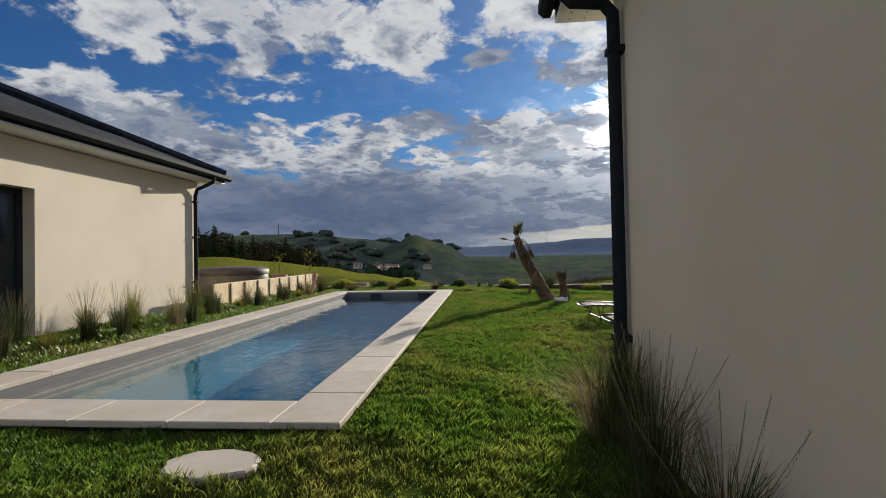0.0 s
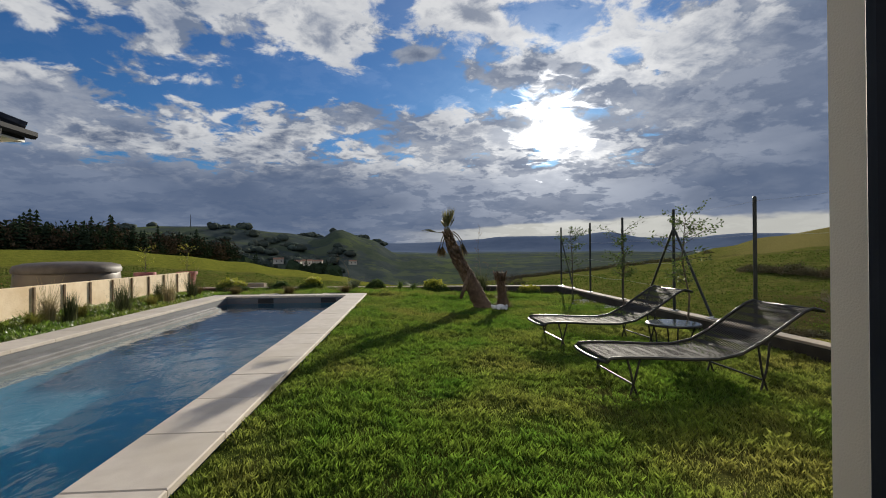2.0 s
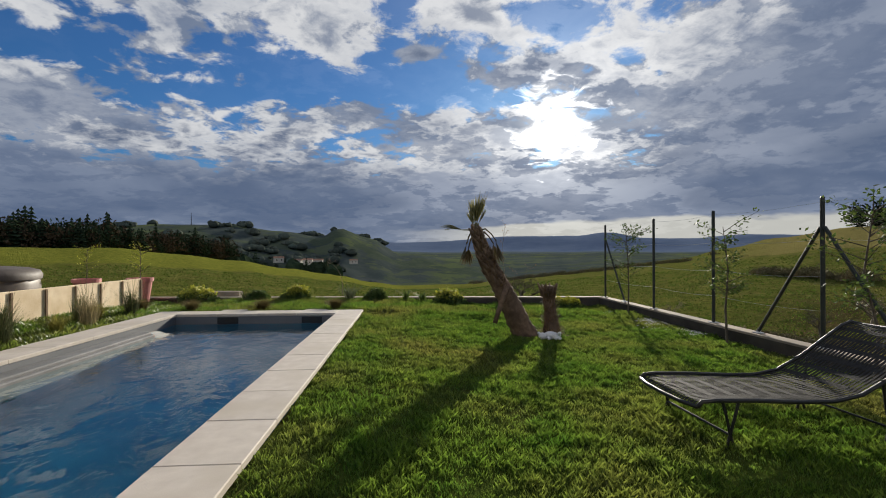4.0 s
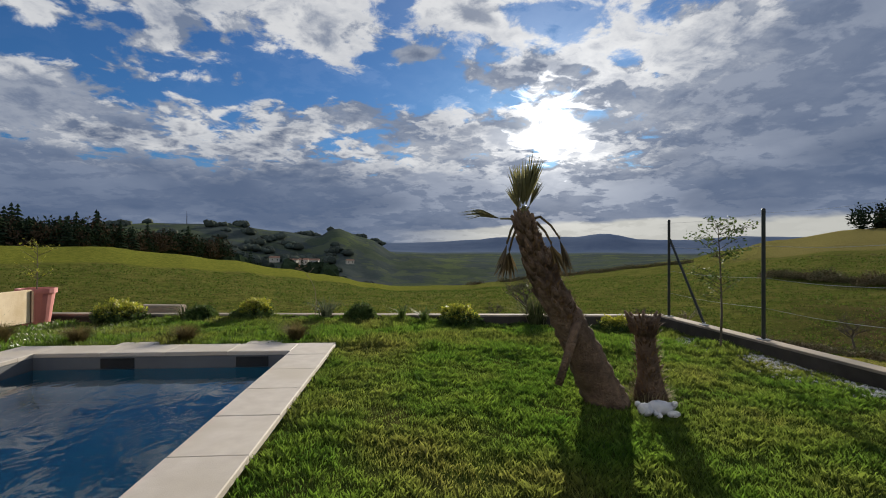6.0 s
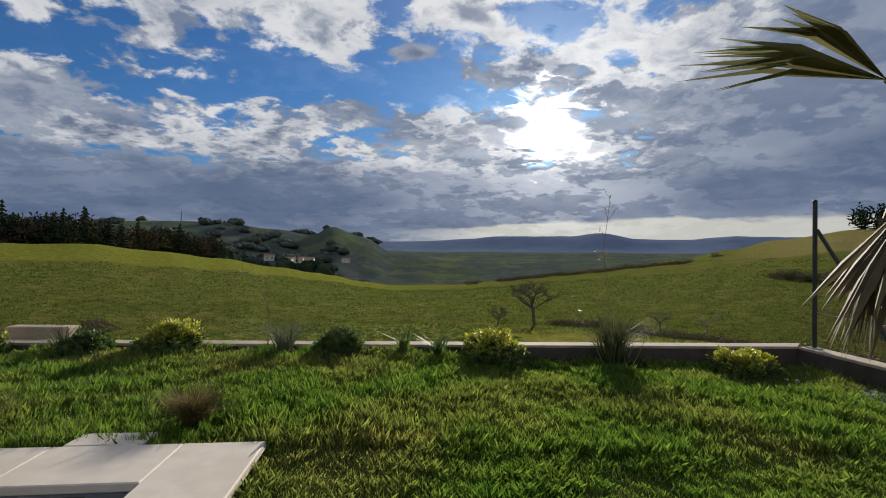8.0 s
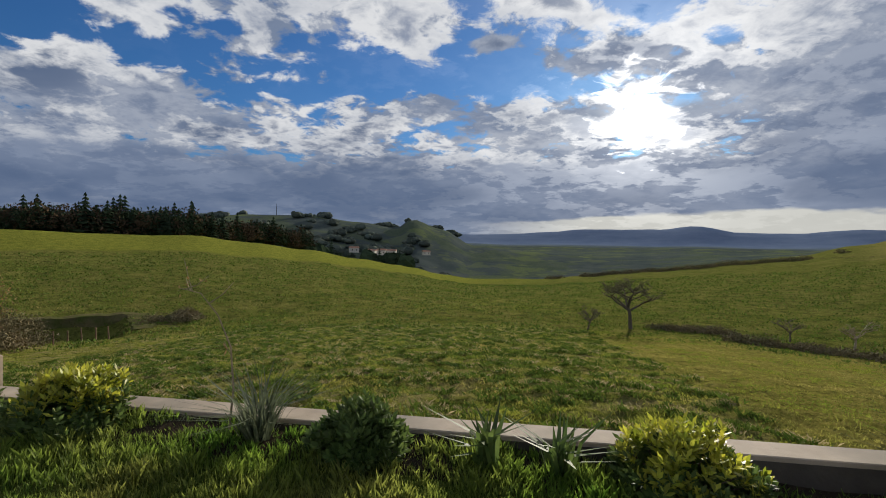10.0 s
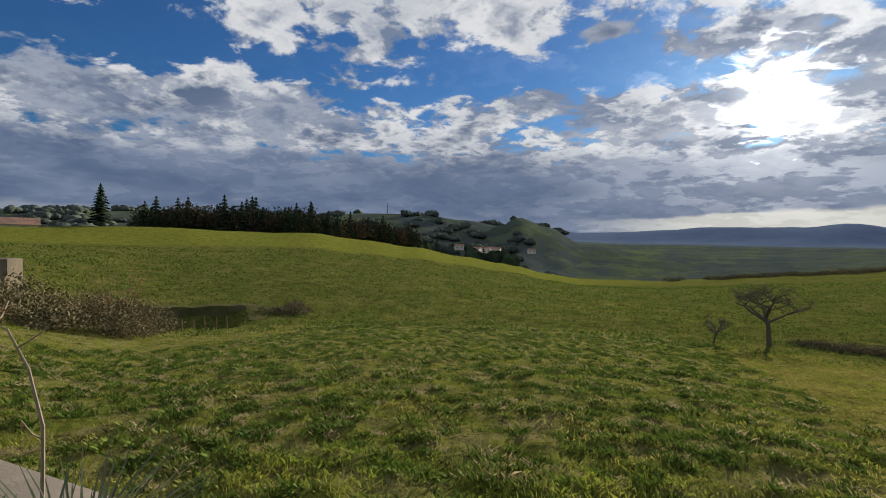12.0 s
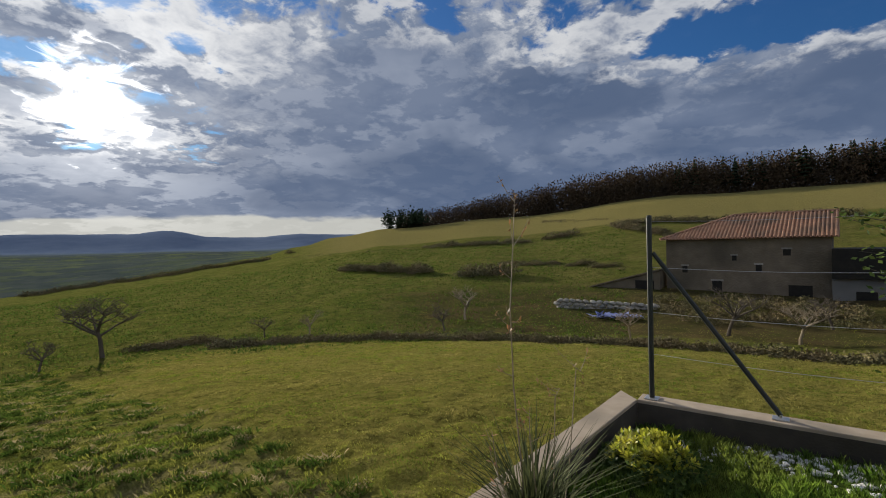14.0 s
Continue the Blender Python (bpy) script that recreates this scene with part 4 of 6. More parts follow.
# ---- palm, stump and soft toy ----
def palm():
    rng = random.Random(4)
    bx, by = 2.55, 9.35
    bz = lawn_z(bx, by) - 0.03
    ob = thing("palm_tree", (bx, by, bz), "leaning young palm with few tattered fronds", "palm tree")
    path = [(0, 0, 0), (-0.13, -0.01, 0.25), (-0.285, -0.03, 0.57), (-0.44, -0.05, 0.85), (-0.58, -0.06, 1.10), (-0.70, -0.07, 1.39), (-0.77, -0.07, 1.60)]
    rad = [0.185, 0.160, 0.142, 0.124, 0.106, 0.080, 0.050]
    pts, rr = [], []
    for i in range(len(path) - 1):
        for k in range(7):
            t = k / 7
            a, b = Vector(path[i]), Vector(path[i + 1])
            pts.append(a.lerp(b, t))
            rr.append((rad[i] + (rad[i + 1] - rad[i]) * t) * (1.05 if k % 2 else 0.97))
    pts.append(Vector(path[-1]))
    rr.append(rad[-1])
    part("trunk", Shape().tube(pts, rr, 20, True, 0.06, rng), PALMBARK, ob, "", True)
    # old leaf bases that clasp the upper trunk, and the fibres between them
    s, boots = Shape(), Shape()
    for i in range(420):
        t = rng.uniform(0.42, 0.99)
        j = min(int(t * (len(pts) - 1)), len(pts) - 2)
        a = rng.uniform(0, 2 * math.pi)
        c = pts[j] + Vector((math.cos(a), math.sin(a), 0)) * rr[j] * 0.95
        d = Vector((math.cos(a), math.sin(a), rng.uniform(0.6, 1.8)))
        s.leaf(c, d, Vector((-math.sin(a), math.cos(a), 0)).cross(d), rng.uniform(0.04, 0.10), rng.uniform(0.008, 0.022))
    for i in range(64):
        t = 0.46 + 0.53 * i / 64
        j = min(int(t * (len(pts) - 1)), len(pts) - 2)
        a = i * 2.4
        up = (pts[j + 1] - pts[j]).normalized()
        o = Vector((math.cos(a), math.sin(a), 0))
        c = pts[j] + o * rr[j] * 0.86
        ln = rng.uniform(0.09, 0.15)
        boots.tube([c, c + up * ln * 0.55 + o * 0.018, c + up * ln + o * rng.uniform(0.025, 0.05)], [0.034, 0.027, 0.010], 6, True, 0.12, rng)
    part("leaf_sheath", s, FIBRE, ob, "ragged brown fibres")
    part("leaf_bases", boots, PALMBARK, ob, "overlapping stubs of old leaf bases", True)

    def frond(base, d, stalk, reach, spread, mat, droop, n=22, name="frond"):
        base, d = Vector(base), Vector(d).normalized()
        q = Shape()
        tip = base + d * stalk
        q.tube([base, base.lerp(tip, 0.5) + Vector((0, 0, 0.02)), tip], [0.014, 0.010, 0.008], 5)
        side = d.cross(Vector((0, 0, 1)))
        side = side.normalized() if side.length > 0.05 else Vector((1, 0, 0))
        up = side.cross(d)
        for k in range(n):
            a = spread * (k / (n - 1) - 0.5)
            dd = (d * math.cos(a) + side * math.sin(a) + up * rng.uniform(-0.15, 0.15)).normalized()
            ln = reach * (0.65 + 0.35 * math.cos(a)) * rng.uniform(0.8, 1.05)
            m1 = tip + dd * ln * 0.55
            end = tip + dd * ln + Vector((0, 0, -droop * ln * rng.uniform(0.5, 1.2)))
            w = dd.cross(up).normalized() * 0.012
            b = len(q.v)
            q.v += [tuple(tip), tuple(m1 + w), tuple(end), tuple(m1 - w), tuple(m1 + up * 0.006)]
            q.f += [(b, b + 1, b + 4), (b, b + 4, b + 3), (b + 1, b + 2, b + 4), (b + 4, b + 2, b + 3)]
        return part(name, q, mat, ob)
    top = Vector((-0.77, -0.07, 1.58))
    for dx, dy, dz, st, re, sp in ((0.22, 0.0, 1, 0.12, 0.46, 0.55), (0.05, 0.12, 1, 0.12, 0.40, 0.7), (-0.12, 0.1, 1, 0.10, 0.36, 0.8), (0.15, -0.2, 1, 0.12, 0.40, 0.6), (0.42, -0.05, 0.9, 0.12, 0.26, 0.9), (-0.35, -0.1, 1.0, 0.08, 0.24, 0.9)):
        frond(top, (dx, dy, dz), st, re, sp, FROND, 0.0, 18)
    frond(top + Vector((-0.02, 0, -0.03)), (-1, 0.05, 0.24), 0.17, 0.36, 0.75, FROND, 0.16, 20)
    # dead fronds that hang from bent stalks
    for dx, dy, z0, ln, k in ((-0.95, 0.1, 1.54, 0.30, 0.75), (1.0, -0.25, 1.58, 0.34, 1.75), (0.8, 0.4, 1.54, 0.34, 1.9), (-0.5, 0.6, 1.48, 0.28, 0.8)):
        c = Vector((-0.77, -0.07, z0))
        o = Vector((dx, dy, 0)).normalized() * k
        bend = [c + o * 0.03, c + o * 0.08 + Vector((0, 0, 0.025)), c + o * 0.13 - Vector((0, 0, 0.05)), c + o * 0.165 - Vector((0, 0, 0.14))]
        part("stalk", Shape().tube(bend, [0.014, 0.012, 0.010, 0.008], 6), DEADFROND, ob)
        frond(bend[-1], (dx * 0.25, dy * 0.25, -1), 0.02, ln, 1.25, DEADFROND, 0, 26, "dead_frond")
    part("broken_stalk", Shape().tube([(-0.34, -0.17, 0.78), (-0.39, -0.21, 0.66), (-0.46, -0.23, 0.45), (-0.52, -0.23, 0.27)], [0.035, 0.04, 0.034, 0.030], 8, True, 0.1, rng), PALMBARK, ob, "brown broken leaf stalk leaning off the trunk", True)


palm()


def stump():
    rng = random.Random(9)
    x, y = 2.93, 9.42
    z = lawn_z(x, y) - 0.03
    ob = thing("palm_stump", (x, y, z), "sawn fibrous brown palm stump in the grass", "stump")
    pts = [(0.02, 0, 0), (0.01, 0, 0.12), (0, 0, 0.25), (-0.02, 0, 0.45), (-0.04, 0, 0.62), (-0.05, 0, 0.72), (-0.05, 0, 0.775)]
    part("trunk", Shape().tube(pts, [0.15, 0.125, 0.10, 0.082, 0.084, 0.098, 0.088], 18, True, 0.07, rng), PALMBARK, ob, "", True)
    s = Shape()
    for i in range(520):
        t = rng.uniform(0, 1)
        h = 0.03 + 0.72 * t
        a = rng.uniform(0, 2 * math.pi)
        r = 0.135 - 0.055 * min(1, h / 0.45) + (0.03 if h > 0.62 else 0)
        c = (math.cos(a) * r + 0.02 - 0.07 * t, math.sin(a) * r, h)
        d = Vector((math.cos(a), math.sin(a), rng.uniform(0.2, 1.8)))
        s.leaf(c, d, Vector((-math.sin(a), math.cos(a), 0)).cross(d), rng.uniform(0.04, 0.10), rng.uniform(0.006, 0.02))
    part("fibre_coat", s, FIBRE, ob, "shaggy brown fibres")
    for k in range(8):
        a = 2 * math.pi * k / 8 + 0.3
        o = Vector((math.cos(a), math.sin(a), 0))
        c = Vector((-0.05, 0, 0.62)) + o * 0.075
        part("leaf_base", Shape().tube([c, c + o * 0.02 + Vector((0, 0, 0.09)), c + o * rng.uniform(0.06, 0.10) + Vector((0, 0, rng.uniform(0.13, 0.20)))], [0.036, 0.030, 0.010], 6, True, 0.1, rng), PALMBARK, ob, "", True)
    q = Shape()
    for i in range(260):
        a, r = rng.uniform(0, 2 * math.pi), rng.uniform(0.08, 0.15)
        l = rng.uniform(0.05, 0.16)
        q.blade((r * math.cos(a), r * math.sin(a), 0.01), (l * math.cos(a), l * math.sin(a)), rng.uniform(0.06, 0.24), 0.006, 0.8)
    part("straw_skirt", q, DRY, ob, "dry straw-coloured fibres round the foot")


stump()


def soft_toy():
    x, y = 2.80, 9.02
    z = lawn_z(x, y) + 0.02
    s = Shape()
    for c, r in (((0, 0, 0.07), (0.13, 0.09, 0.07)), ((-0.15, -0.02, 0.06), (0.075, 0.07, 0.065)), ((0.10, -0.08, 0.03), (0.07, 0.035, 0.035)), ((0.14, 0.05, 0.06), (0.06, 0.04, 0.04)), ((-0.06, -0.09, 0.03), (0.035, 0.06, 0.03)), ((-0.2, 0.03, 0.1), (0.03, 0.03, 0.03)), ((0.16, 0.0, 0.10), (0.03, 0.03, 0.03))):
        s.blob(tuple(0.8 * q for q in c), tuple(0.78 * q for q in r), 3, 14, 9, 0.06)
    ob = new("soft_toy", s.mesh("soft_toy", PLUSH, True))
    ob.location = (x, y, z)
    tagged(ob, "white plush animal lying by the stump", "soft toy")


soft_toy()


# ---- plants ----
def grass_clump(x, y, z, n, h, spread, mat, seed, width=0.006, label="", name="grass_clump", heads=None, group="ornamental grasses"):
    rng = random.Random(seed)
    s = Shape()
    for i in range(n):
        a, r = rng.uniform(0, 2 * math.pi), rng.uniform(0, 0.10) * (h / 0.6)
        l = spread * rng.uniform(0.15, 1.0)
        b = rng.uniform(0, 2 * math.pi) if rng.random() < 0.3 else a + rng.uniform(-0.4, 0.4)
        s.blade((r * math.cos(a), r * math.sin(a), -0.02), (l * math.cos(b), l * math.sin(b)), h * rng.uniform(0.55, 1.0), width * rng.uniform(0.7, 1.3), rng.uniform(0.2, 1.0) * (l / max(spread, 0.01)))
    ob = thing(name, (x, y, z), label, "grass", group)
    part("tuft", s, mat, ob)
    if heads:
        k, hm, hh = heads
        q = Shape()
        for i in range(k):
            a = rng.uniform(0, 2 * math.pi)
            l = spread * rng.uniform(0.2, 0.9)
            top = Vector((l * math.cos(a), l * math.sin(a), hh * rng.uniform(0.75, 1.0)))
            q.tube([(0, 0, 0), top * 0.5 + Vector((0, 0, 0.06)), top], [0.0022, 0.0016, 0.001], 4)
            for m_ in range(14):
                t = 0.72 + 0.28 * m_ / 14
                c = top * t
                q.leaf(c, (rng.uniform(-1, 1), rng.uniform(-1, 1), 2.2), (0, 0, 1), 0.018, 0.003)
        part("plume", q, hm, ob, "pale feathery seed heads")
    return ob


def bush(x, y, z, rx, rz, n, mat, seed, label, leaf=0.045, group="clipped shrubs"):
    """A shrub of many short shoots, each with a rosette of leaves; shade is painted in as dark inner and lower leaves.
    """
    rng = random.Random(seed)
    ob = thing("shrub", (x, y, z), label, "shrub", group)
    s, q, inner = Shape(), Shape(), Shape()
    for i in range(n):
        a = rng.uniform(0, 2 * math.pi)
        e = math.asin(rng.uniform(0.0, 1.0))
        k = (1 + 0.30 * noise.noise((math.cos(a) * 1.7 + seed, math.sin(a) * 1.7, e * 2))) * rng.uniform(0.86, 1.05)
        o = Vector((math.cos(a) * math.cos(e), math.sin(a) * math.cos(e), math.sin(e)))
        c = Vector((rx * k * o.x, rx * k * o.y, rz * k * o.z + 0.02))
        d = (o + Vector((rng.uniform(-0.4, 0.4), rng.uniform(-0.4, 0.4), rng.uniform(0.3, 1.0)))).normalized()
        if i % 5 == 0:
            q.tube([(0, 0, 0), c * 0.55 + Vector((0, 0, 0.02)), c], [0.006, 0.004, 0.002], 4)
        b1 = d.cross(Vector((0.3, 0.2, 1))).normalized()
        b2 = d.cross(b1)
        for j in range(9):
            t = j / 9
            w = j * 2.4
            out = b1 * math.cos(w) + b2 * math.sin(w)
            # sunlit top in the yellow leaf, lower sides in the dark one: painted shade
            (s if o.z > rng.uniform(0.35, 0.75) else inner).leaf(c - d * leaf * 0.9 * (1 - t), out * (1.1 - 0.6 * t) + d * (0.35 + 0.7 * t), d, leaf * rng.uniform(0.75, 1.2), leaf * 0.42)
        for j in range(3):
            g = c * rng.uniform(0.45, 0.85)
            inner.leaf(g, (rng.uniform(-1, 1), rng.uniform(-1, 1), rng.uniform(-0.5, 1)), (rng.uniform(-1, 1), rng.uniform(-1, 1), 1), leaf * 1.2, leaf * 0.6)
    part("wood", q, BARK, ob)
    part("inner_foliage", inner, DLEAF, ob, "dark inner and lower leaves, shade in their colour")
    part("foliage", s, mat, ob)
    return ob


def strap_plant(x, y, z, n, h, mat, seed, label, width=0.03):
    rng = random.Random(seed)
    ob = thing("strap_leaved_plant", (x, y, z), label, "plant", "border plants")
    s = Shape()
    for i in range(n):
        a = rng.uniform(0, 2 * math.pi)
        l = h * rng.uniform(0.3, 0.9)
        s.blade((rng.uniform(-0.05, 0.05), rng.uniform(-0.05, 0.05), -0.01), (l * math.cos(a), l * math.sin(a)), h * rng.uniform(0.6, 1), width * rng.uniform(0.7, 1.2), rng.uniform(0.2, 1.2))
    part("leaves", s, mat, ob)
    return ob


def stem_plant(x, y, z, pts, seed, label, leaf_mat, nleaf=10, r=0.006, twigs=6, wood=TWIG, name="bare_shrub"):
    """A thin woody stem through the points, with side twigs and a few leaves."""
    rng = random.Random(seed)
    ob = thing(name, (x, y, z), label, "plant")
    s, lf = Shape(), Shape()
    P = [Vector(p) for p in pts]
    s.tube(P, [r * (1 - 0.7 * i / (len(P) - 1)) for i in range(len(P))], 6)
    for i in range(twigs):
        t = rng.uniform(0.35, 0.98)
        j = min(int(t * (len(P) - 1)), len(P) - 2)
        c = P[j].lerp(P[j + 1], t * (len(P) - 1) - j)
        d = Vector((rng.uniform(-1, 1), rng.uniform(-1, 1), rng.uniform(0.1, 0.9))).normalized()
        ln = rng.uniform(0.06, 0.2)
        s.tube([c, c + d * ln * 0.5, c + d * ln + Vector((0, 0, 0.03))], [r * 0.45, r * 0.35, r * 0.2], 4)
        for k in range(nleaf // max(1, twigs) + 1):
            lf.leaf(c + d * ln * rng.uniform(0.4, 1), (rng.uniform(-1, 1), rng.uniform(-1, 1), rng.uniform(-0.4, 1)), (0, 0, 1), rng.uniform(0.025, 0.045), 0.014)
    for k in range(nleaf // 2):
        lf.leaf(P[-1] + Vector((0, 0, rng.uniform(-0.1, 0.02))), (rng.uniform(-1, 1), rng.uniform(-1, 1), rng.uniform(0, 1)), (0, 0, 1), 0.03, 0.012)
    part("stem", s, wood, ob)
    part("leaves", lf, leaf_mat, ob)
    return ob


def sapling(x, y, seed, h, label):
    """A thin young tree by the fence, with an open crown."""
    rng = random.Random(seed)
    z = lawn_z(x, y) - 0.02
    ob = thing("young_tree", (x, y, z), label, "tree", "young trees along the fence")
    w, lf = Shape(), Shape()
    trunk = [Vector((0, 0, 0)), Vector((rng.uniform(-.03, .03), rng.uniform(-.03, .03), h * 0.3)), Vector((rng.uniform(-.05, .05), rng.uniform(-.05, .05), h * 0.6)), Vector((rng.uniform(-.06, .06), rng.uniform(-.06, .06), h * 0.95))]
    w.tube(trunk, [0.018, 0.015, 0.011, 0.004], 6)
    for i in range(30):
        t = rng.uniform(0.28, 0.97) ** 0.7
        j = min(int(t * 3), 2)
        c = trunk[j].lerp(trunk[j + 1], t * 3 - j)
        a = rng.uniform(0, 2 * math.pi)
        ln = rng.uniform(0.12, 0.48) * (0.4 + 0.9 * t)
        e = c + Vector((math.cos(a), math.sin(a), rng.uniform(0.15, 0.7))) * ln
        m1 = c.lerp(e, 0.5) + Vector((0, 0, 0.02))
        w.tube([c, m1, e], [0.005, 0.0035, 0.0015], 4)
        for k in range(int(9 + 22 * t)):
            q = c.lerp(e, rng.uniform(0.3, 1.05)) + Vector((rng.uniform(-.05, .05), rng.uniform(-.05, .05), rng.uniform(-.04, .05)))
            lf.leaf(q, (rng.uniform(-1, 1), rng.uniform(-1, 1), rng.uniform(-0.6, 0.8)), (rng.uniform(-1, 1), rng.uniform(-1, 1), 1), rng.uniform(0.035, 0.062), 0.028)
    part("trunk", w, BARK, ob)
    part("crown", lf, DLEAF, ob)
    return ob


for i, (x, y, h) in enumerate(((5.22, 11.75, 1.85), (5.2, 8.75, 1.75), (5.25, 6.75, 1.85))):
    sapling(x, y, 20 + i, h, "thin young tree with small leaves by fence")

# big dry grass at the corner of the house
grass_clump(1.60, 0.30, -0.16, 420, 0.62, 0.66, DRY, 31, 0.005, "tall dry ornamental grass beside house corner", heads=(22, DRY, 0.7))
grass_clump(1.66, 0.10, -0.16, 420, 0.85, 0.28, REED, 32, 0.005, "dark tufted grass against house wall")
grass_clump(1.62, -0.55, -0.16, 300, 0.75, 0.42, REED, 33, 0.005, "dark tufted grass against house wall", heads=(16, TWIG, 0.85))
grass_clump(1.66, -1.1, -0.16, 240, 0.6, 0.38, REED, 34, 0.005, "dark tufted grass against house wall", heads=(12, TWIG, 0.7))

# bed between pool and house
RNG = random.Random(77)
for i in range(27):
    y = -0.6 + i * 0.45 + RNG.uniform(-0.2, 0.2)
    x = -3.85 - RNG.uniform(0.05, 0.5)
    if i % 3 == 0:
        strap = grass_clump(x, y, -0.06, 170, 0.55, 0.12, REED, 100 + i, 0.010, "upright dark green reeds in the pool bed", "reed_clump", None, "reeds by the pool")
    elif i % 3 == 1:
        grass_clump(x, y, -0.06, 420, 0.34, 0.30, TUFT, 100 + i, 0.005, "low mound of fine green grass", "grass_mound", None, "grass mounds by the pool")
    else:
        grass_clump(x, y, -0.06, 300, 0.62, 0.30, DRY if i % 2 else REED, 100 + i, 0.005, "feathery tall grass in the pool bed", heads=(16, DRY, 0.75))
for i in range(9):
    y = 0.2 + i * 0.8 + RNG.uniform(-0.25, 0.25)
    grass_clump(-4.9 + RNG.uniform(-0.3, 0.2), y, -0.06, 240, 0.5 + RNG.uniform(0, 0.3), 0.26, REED if i % 2 else TUFT, 140 + i, 0.005, "feathery tall grass by the house", heads=(12, DRY, 0.8))
# mounds behind the far coping
MOUND = material("brown_sedge_blade", (0.11, 0.09, 0.035), (0.19, 0.15, 0.065), 5, 0.8, 0, trans=0.35, island=0.4, spec=0.05)
for i, x in enumerate((-4.1, -3.2, -1.92, -0.57)):
    grass_clump(x, 11.62, lawn_z(x, 11.62), 900, 0.30, 0.34, MOUND, 160 + i, 0.006, "low rounded mound of brown-green sedge", "grass_mound", None, "sedge mounds behind the pool")

# the border under the end wall
SHRUBS = ((-4.2, 0.30, 0.42, 0.36, LEAF, "rounded yellow-green shrub, darker below"), (-1.88, 0.22, 0.33, 0.36, LEAF, "rounded yellow-green shrub, darker below"), (0.05, 0.22, 0.27, 0.27, DLEAF, "low grey-green leafy shrub"),
          (1.76, 0.24, 0.36, 0.38, LEAF, "rounded yellow-green shrub, darker below"), (4.55, 0.36, 0.36, 0.28, LEAF, "low yellow-green shrub in wall corner"), (-5.9, 0.3, 0.33, 0.32, DLEAF, "low dark green shrub"), (-2.75, 0.3, 0.26, 0.26, DLEAF, "low dark green shrub"))
for i, (x, dy, rx, rz, mt, lb) in enumerate(SHRUBS):
    y = wall_y(x) - dy
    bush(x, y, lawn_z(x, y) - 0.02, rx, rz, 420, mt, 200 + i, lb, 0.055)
for i, x in enumerate((0.75, 1.15)):
    y = wall_y(x) - 0.25
    strap_plant(x, y, lawn_z(x, y), 26, 0.42, DLEAF, 220 + i, "broad strap-leaved green plant by wall", 0.035)
for i, (x, n, h) in enumerate(((-0.60, 130, 0.50), (3.15, 240, 0.78), (-3.1, 60, 0.40))):
    y = wall_y(x) - 0.2
    grass_clump(x, y, lawn_z(x, y), n, h, 0.62, SILVER if i == 0 else REED, 230 + i, 0.013, "spiky arching tussock beside concrete wall", "spiky_tussock", None, "spiky tussocks")
y = wall_y(-0.85) - 0.2
stem_plant(-0.8, y, lawn_z(-0.8, y), [(0, 0, 0), (0.03, 0, 0.30), (0.0, 0.02, 0.55), (-0.09, 0.03, 0.74), (-0.20, 0.03, 0.87), (-0.33, 0.02, 0.90)], 240, "tall pale bare stem arching over the wall", RLEAF, 12, 0.008, 5)
y = wall_y(3.0) - 0.2
stem_plant(3.2, wall_y(3.2) - 0.12, lawn_z(3.2, y), [(0, 0, 0), (-0.03, 0, 0.45), (-0.07, 0.02, 0.9), (-0.13, 0.0, 1.35), (-0.08, 0.0, 1.72), (-0.05, 0.0, 1.98)], 241, "tall slender stem with russet buds", RLEAF, 40, 0.006, 9)
for i in range(4):
    x = 3.05 + 0.1 * i
    yy = wall_y(x) - 0.25
    stem_plant(x, yy, lawn_z(x, yy), [(0, 0, 0), (0.1 * i - 0.15, 0, 0.3), (0.22 * i - 0.35, 0.0, 0.62 + 0.1 * i), (0.28 * i - 0.4, 0, 0.85)], 250 + i, "thin bare stem rising from tussock", RLEAF, 8, 0.005, 4)


# ---- planter wall, hot tub and pots ----
def planter():
    ob = thing("timber_border", (-5.12, 7.3, -0.06), "pale timber plank border with brown stakes", "border")
    for i in range(9):
        y0 = 0.683 * i
        part("plank", Shape().box(-0.02, y0, 0.0, 0.02, y0 + 0.678, 0.52, 0.006), PLANK, ob)
        part("stake", Shape().box(0.0205, y0 + 0.65, 0.0, 0.042, y0 + 0.69, 0.50, 0.004), STAKE, ob)
    return ob


planter()


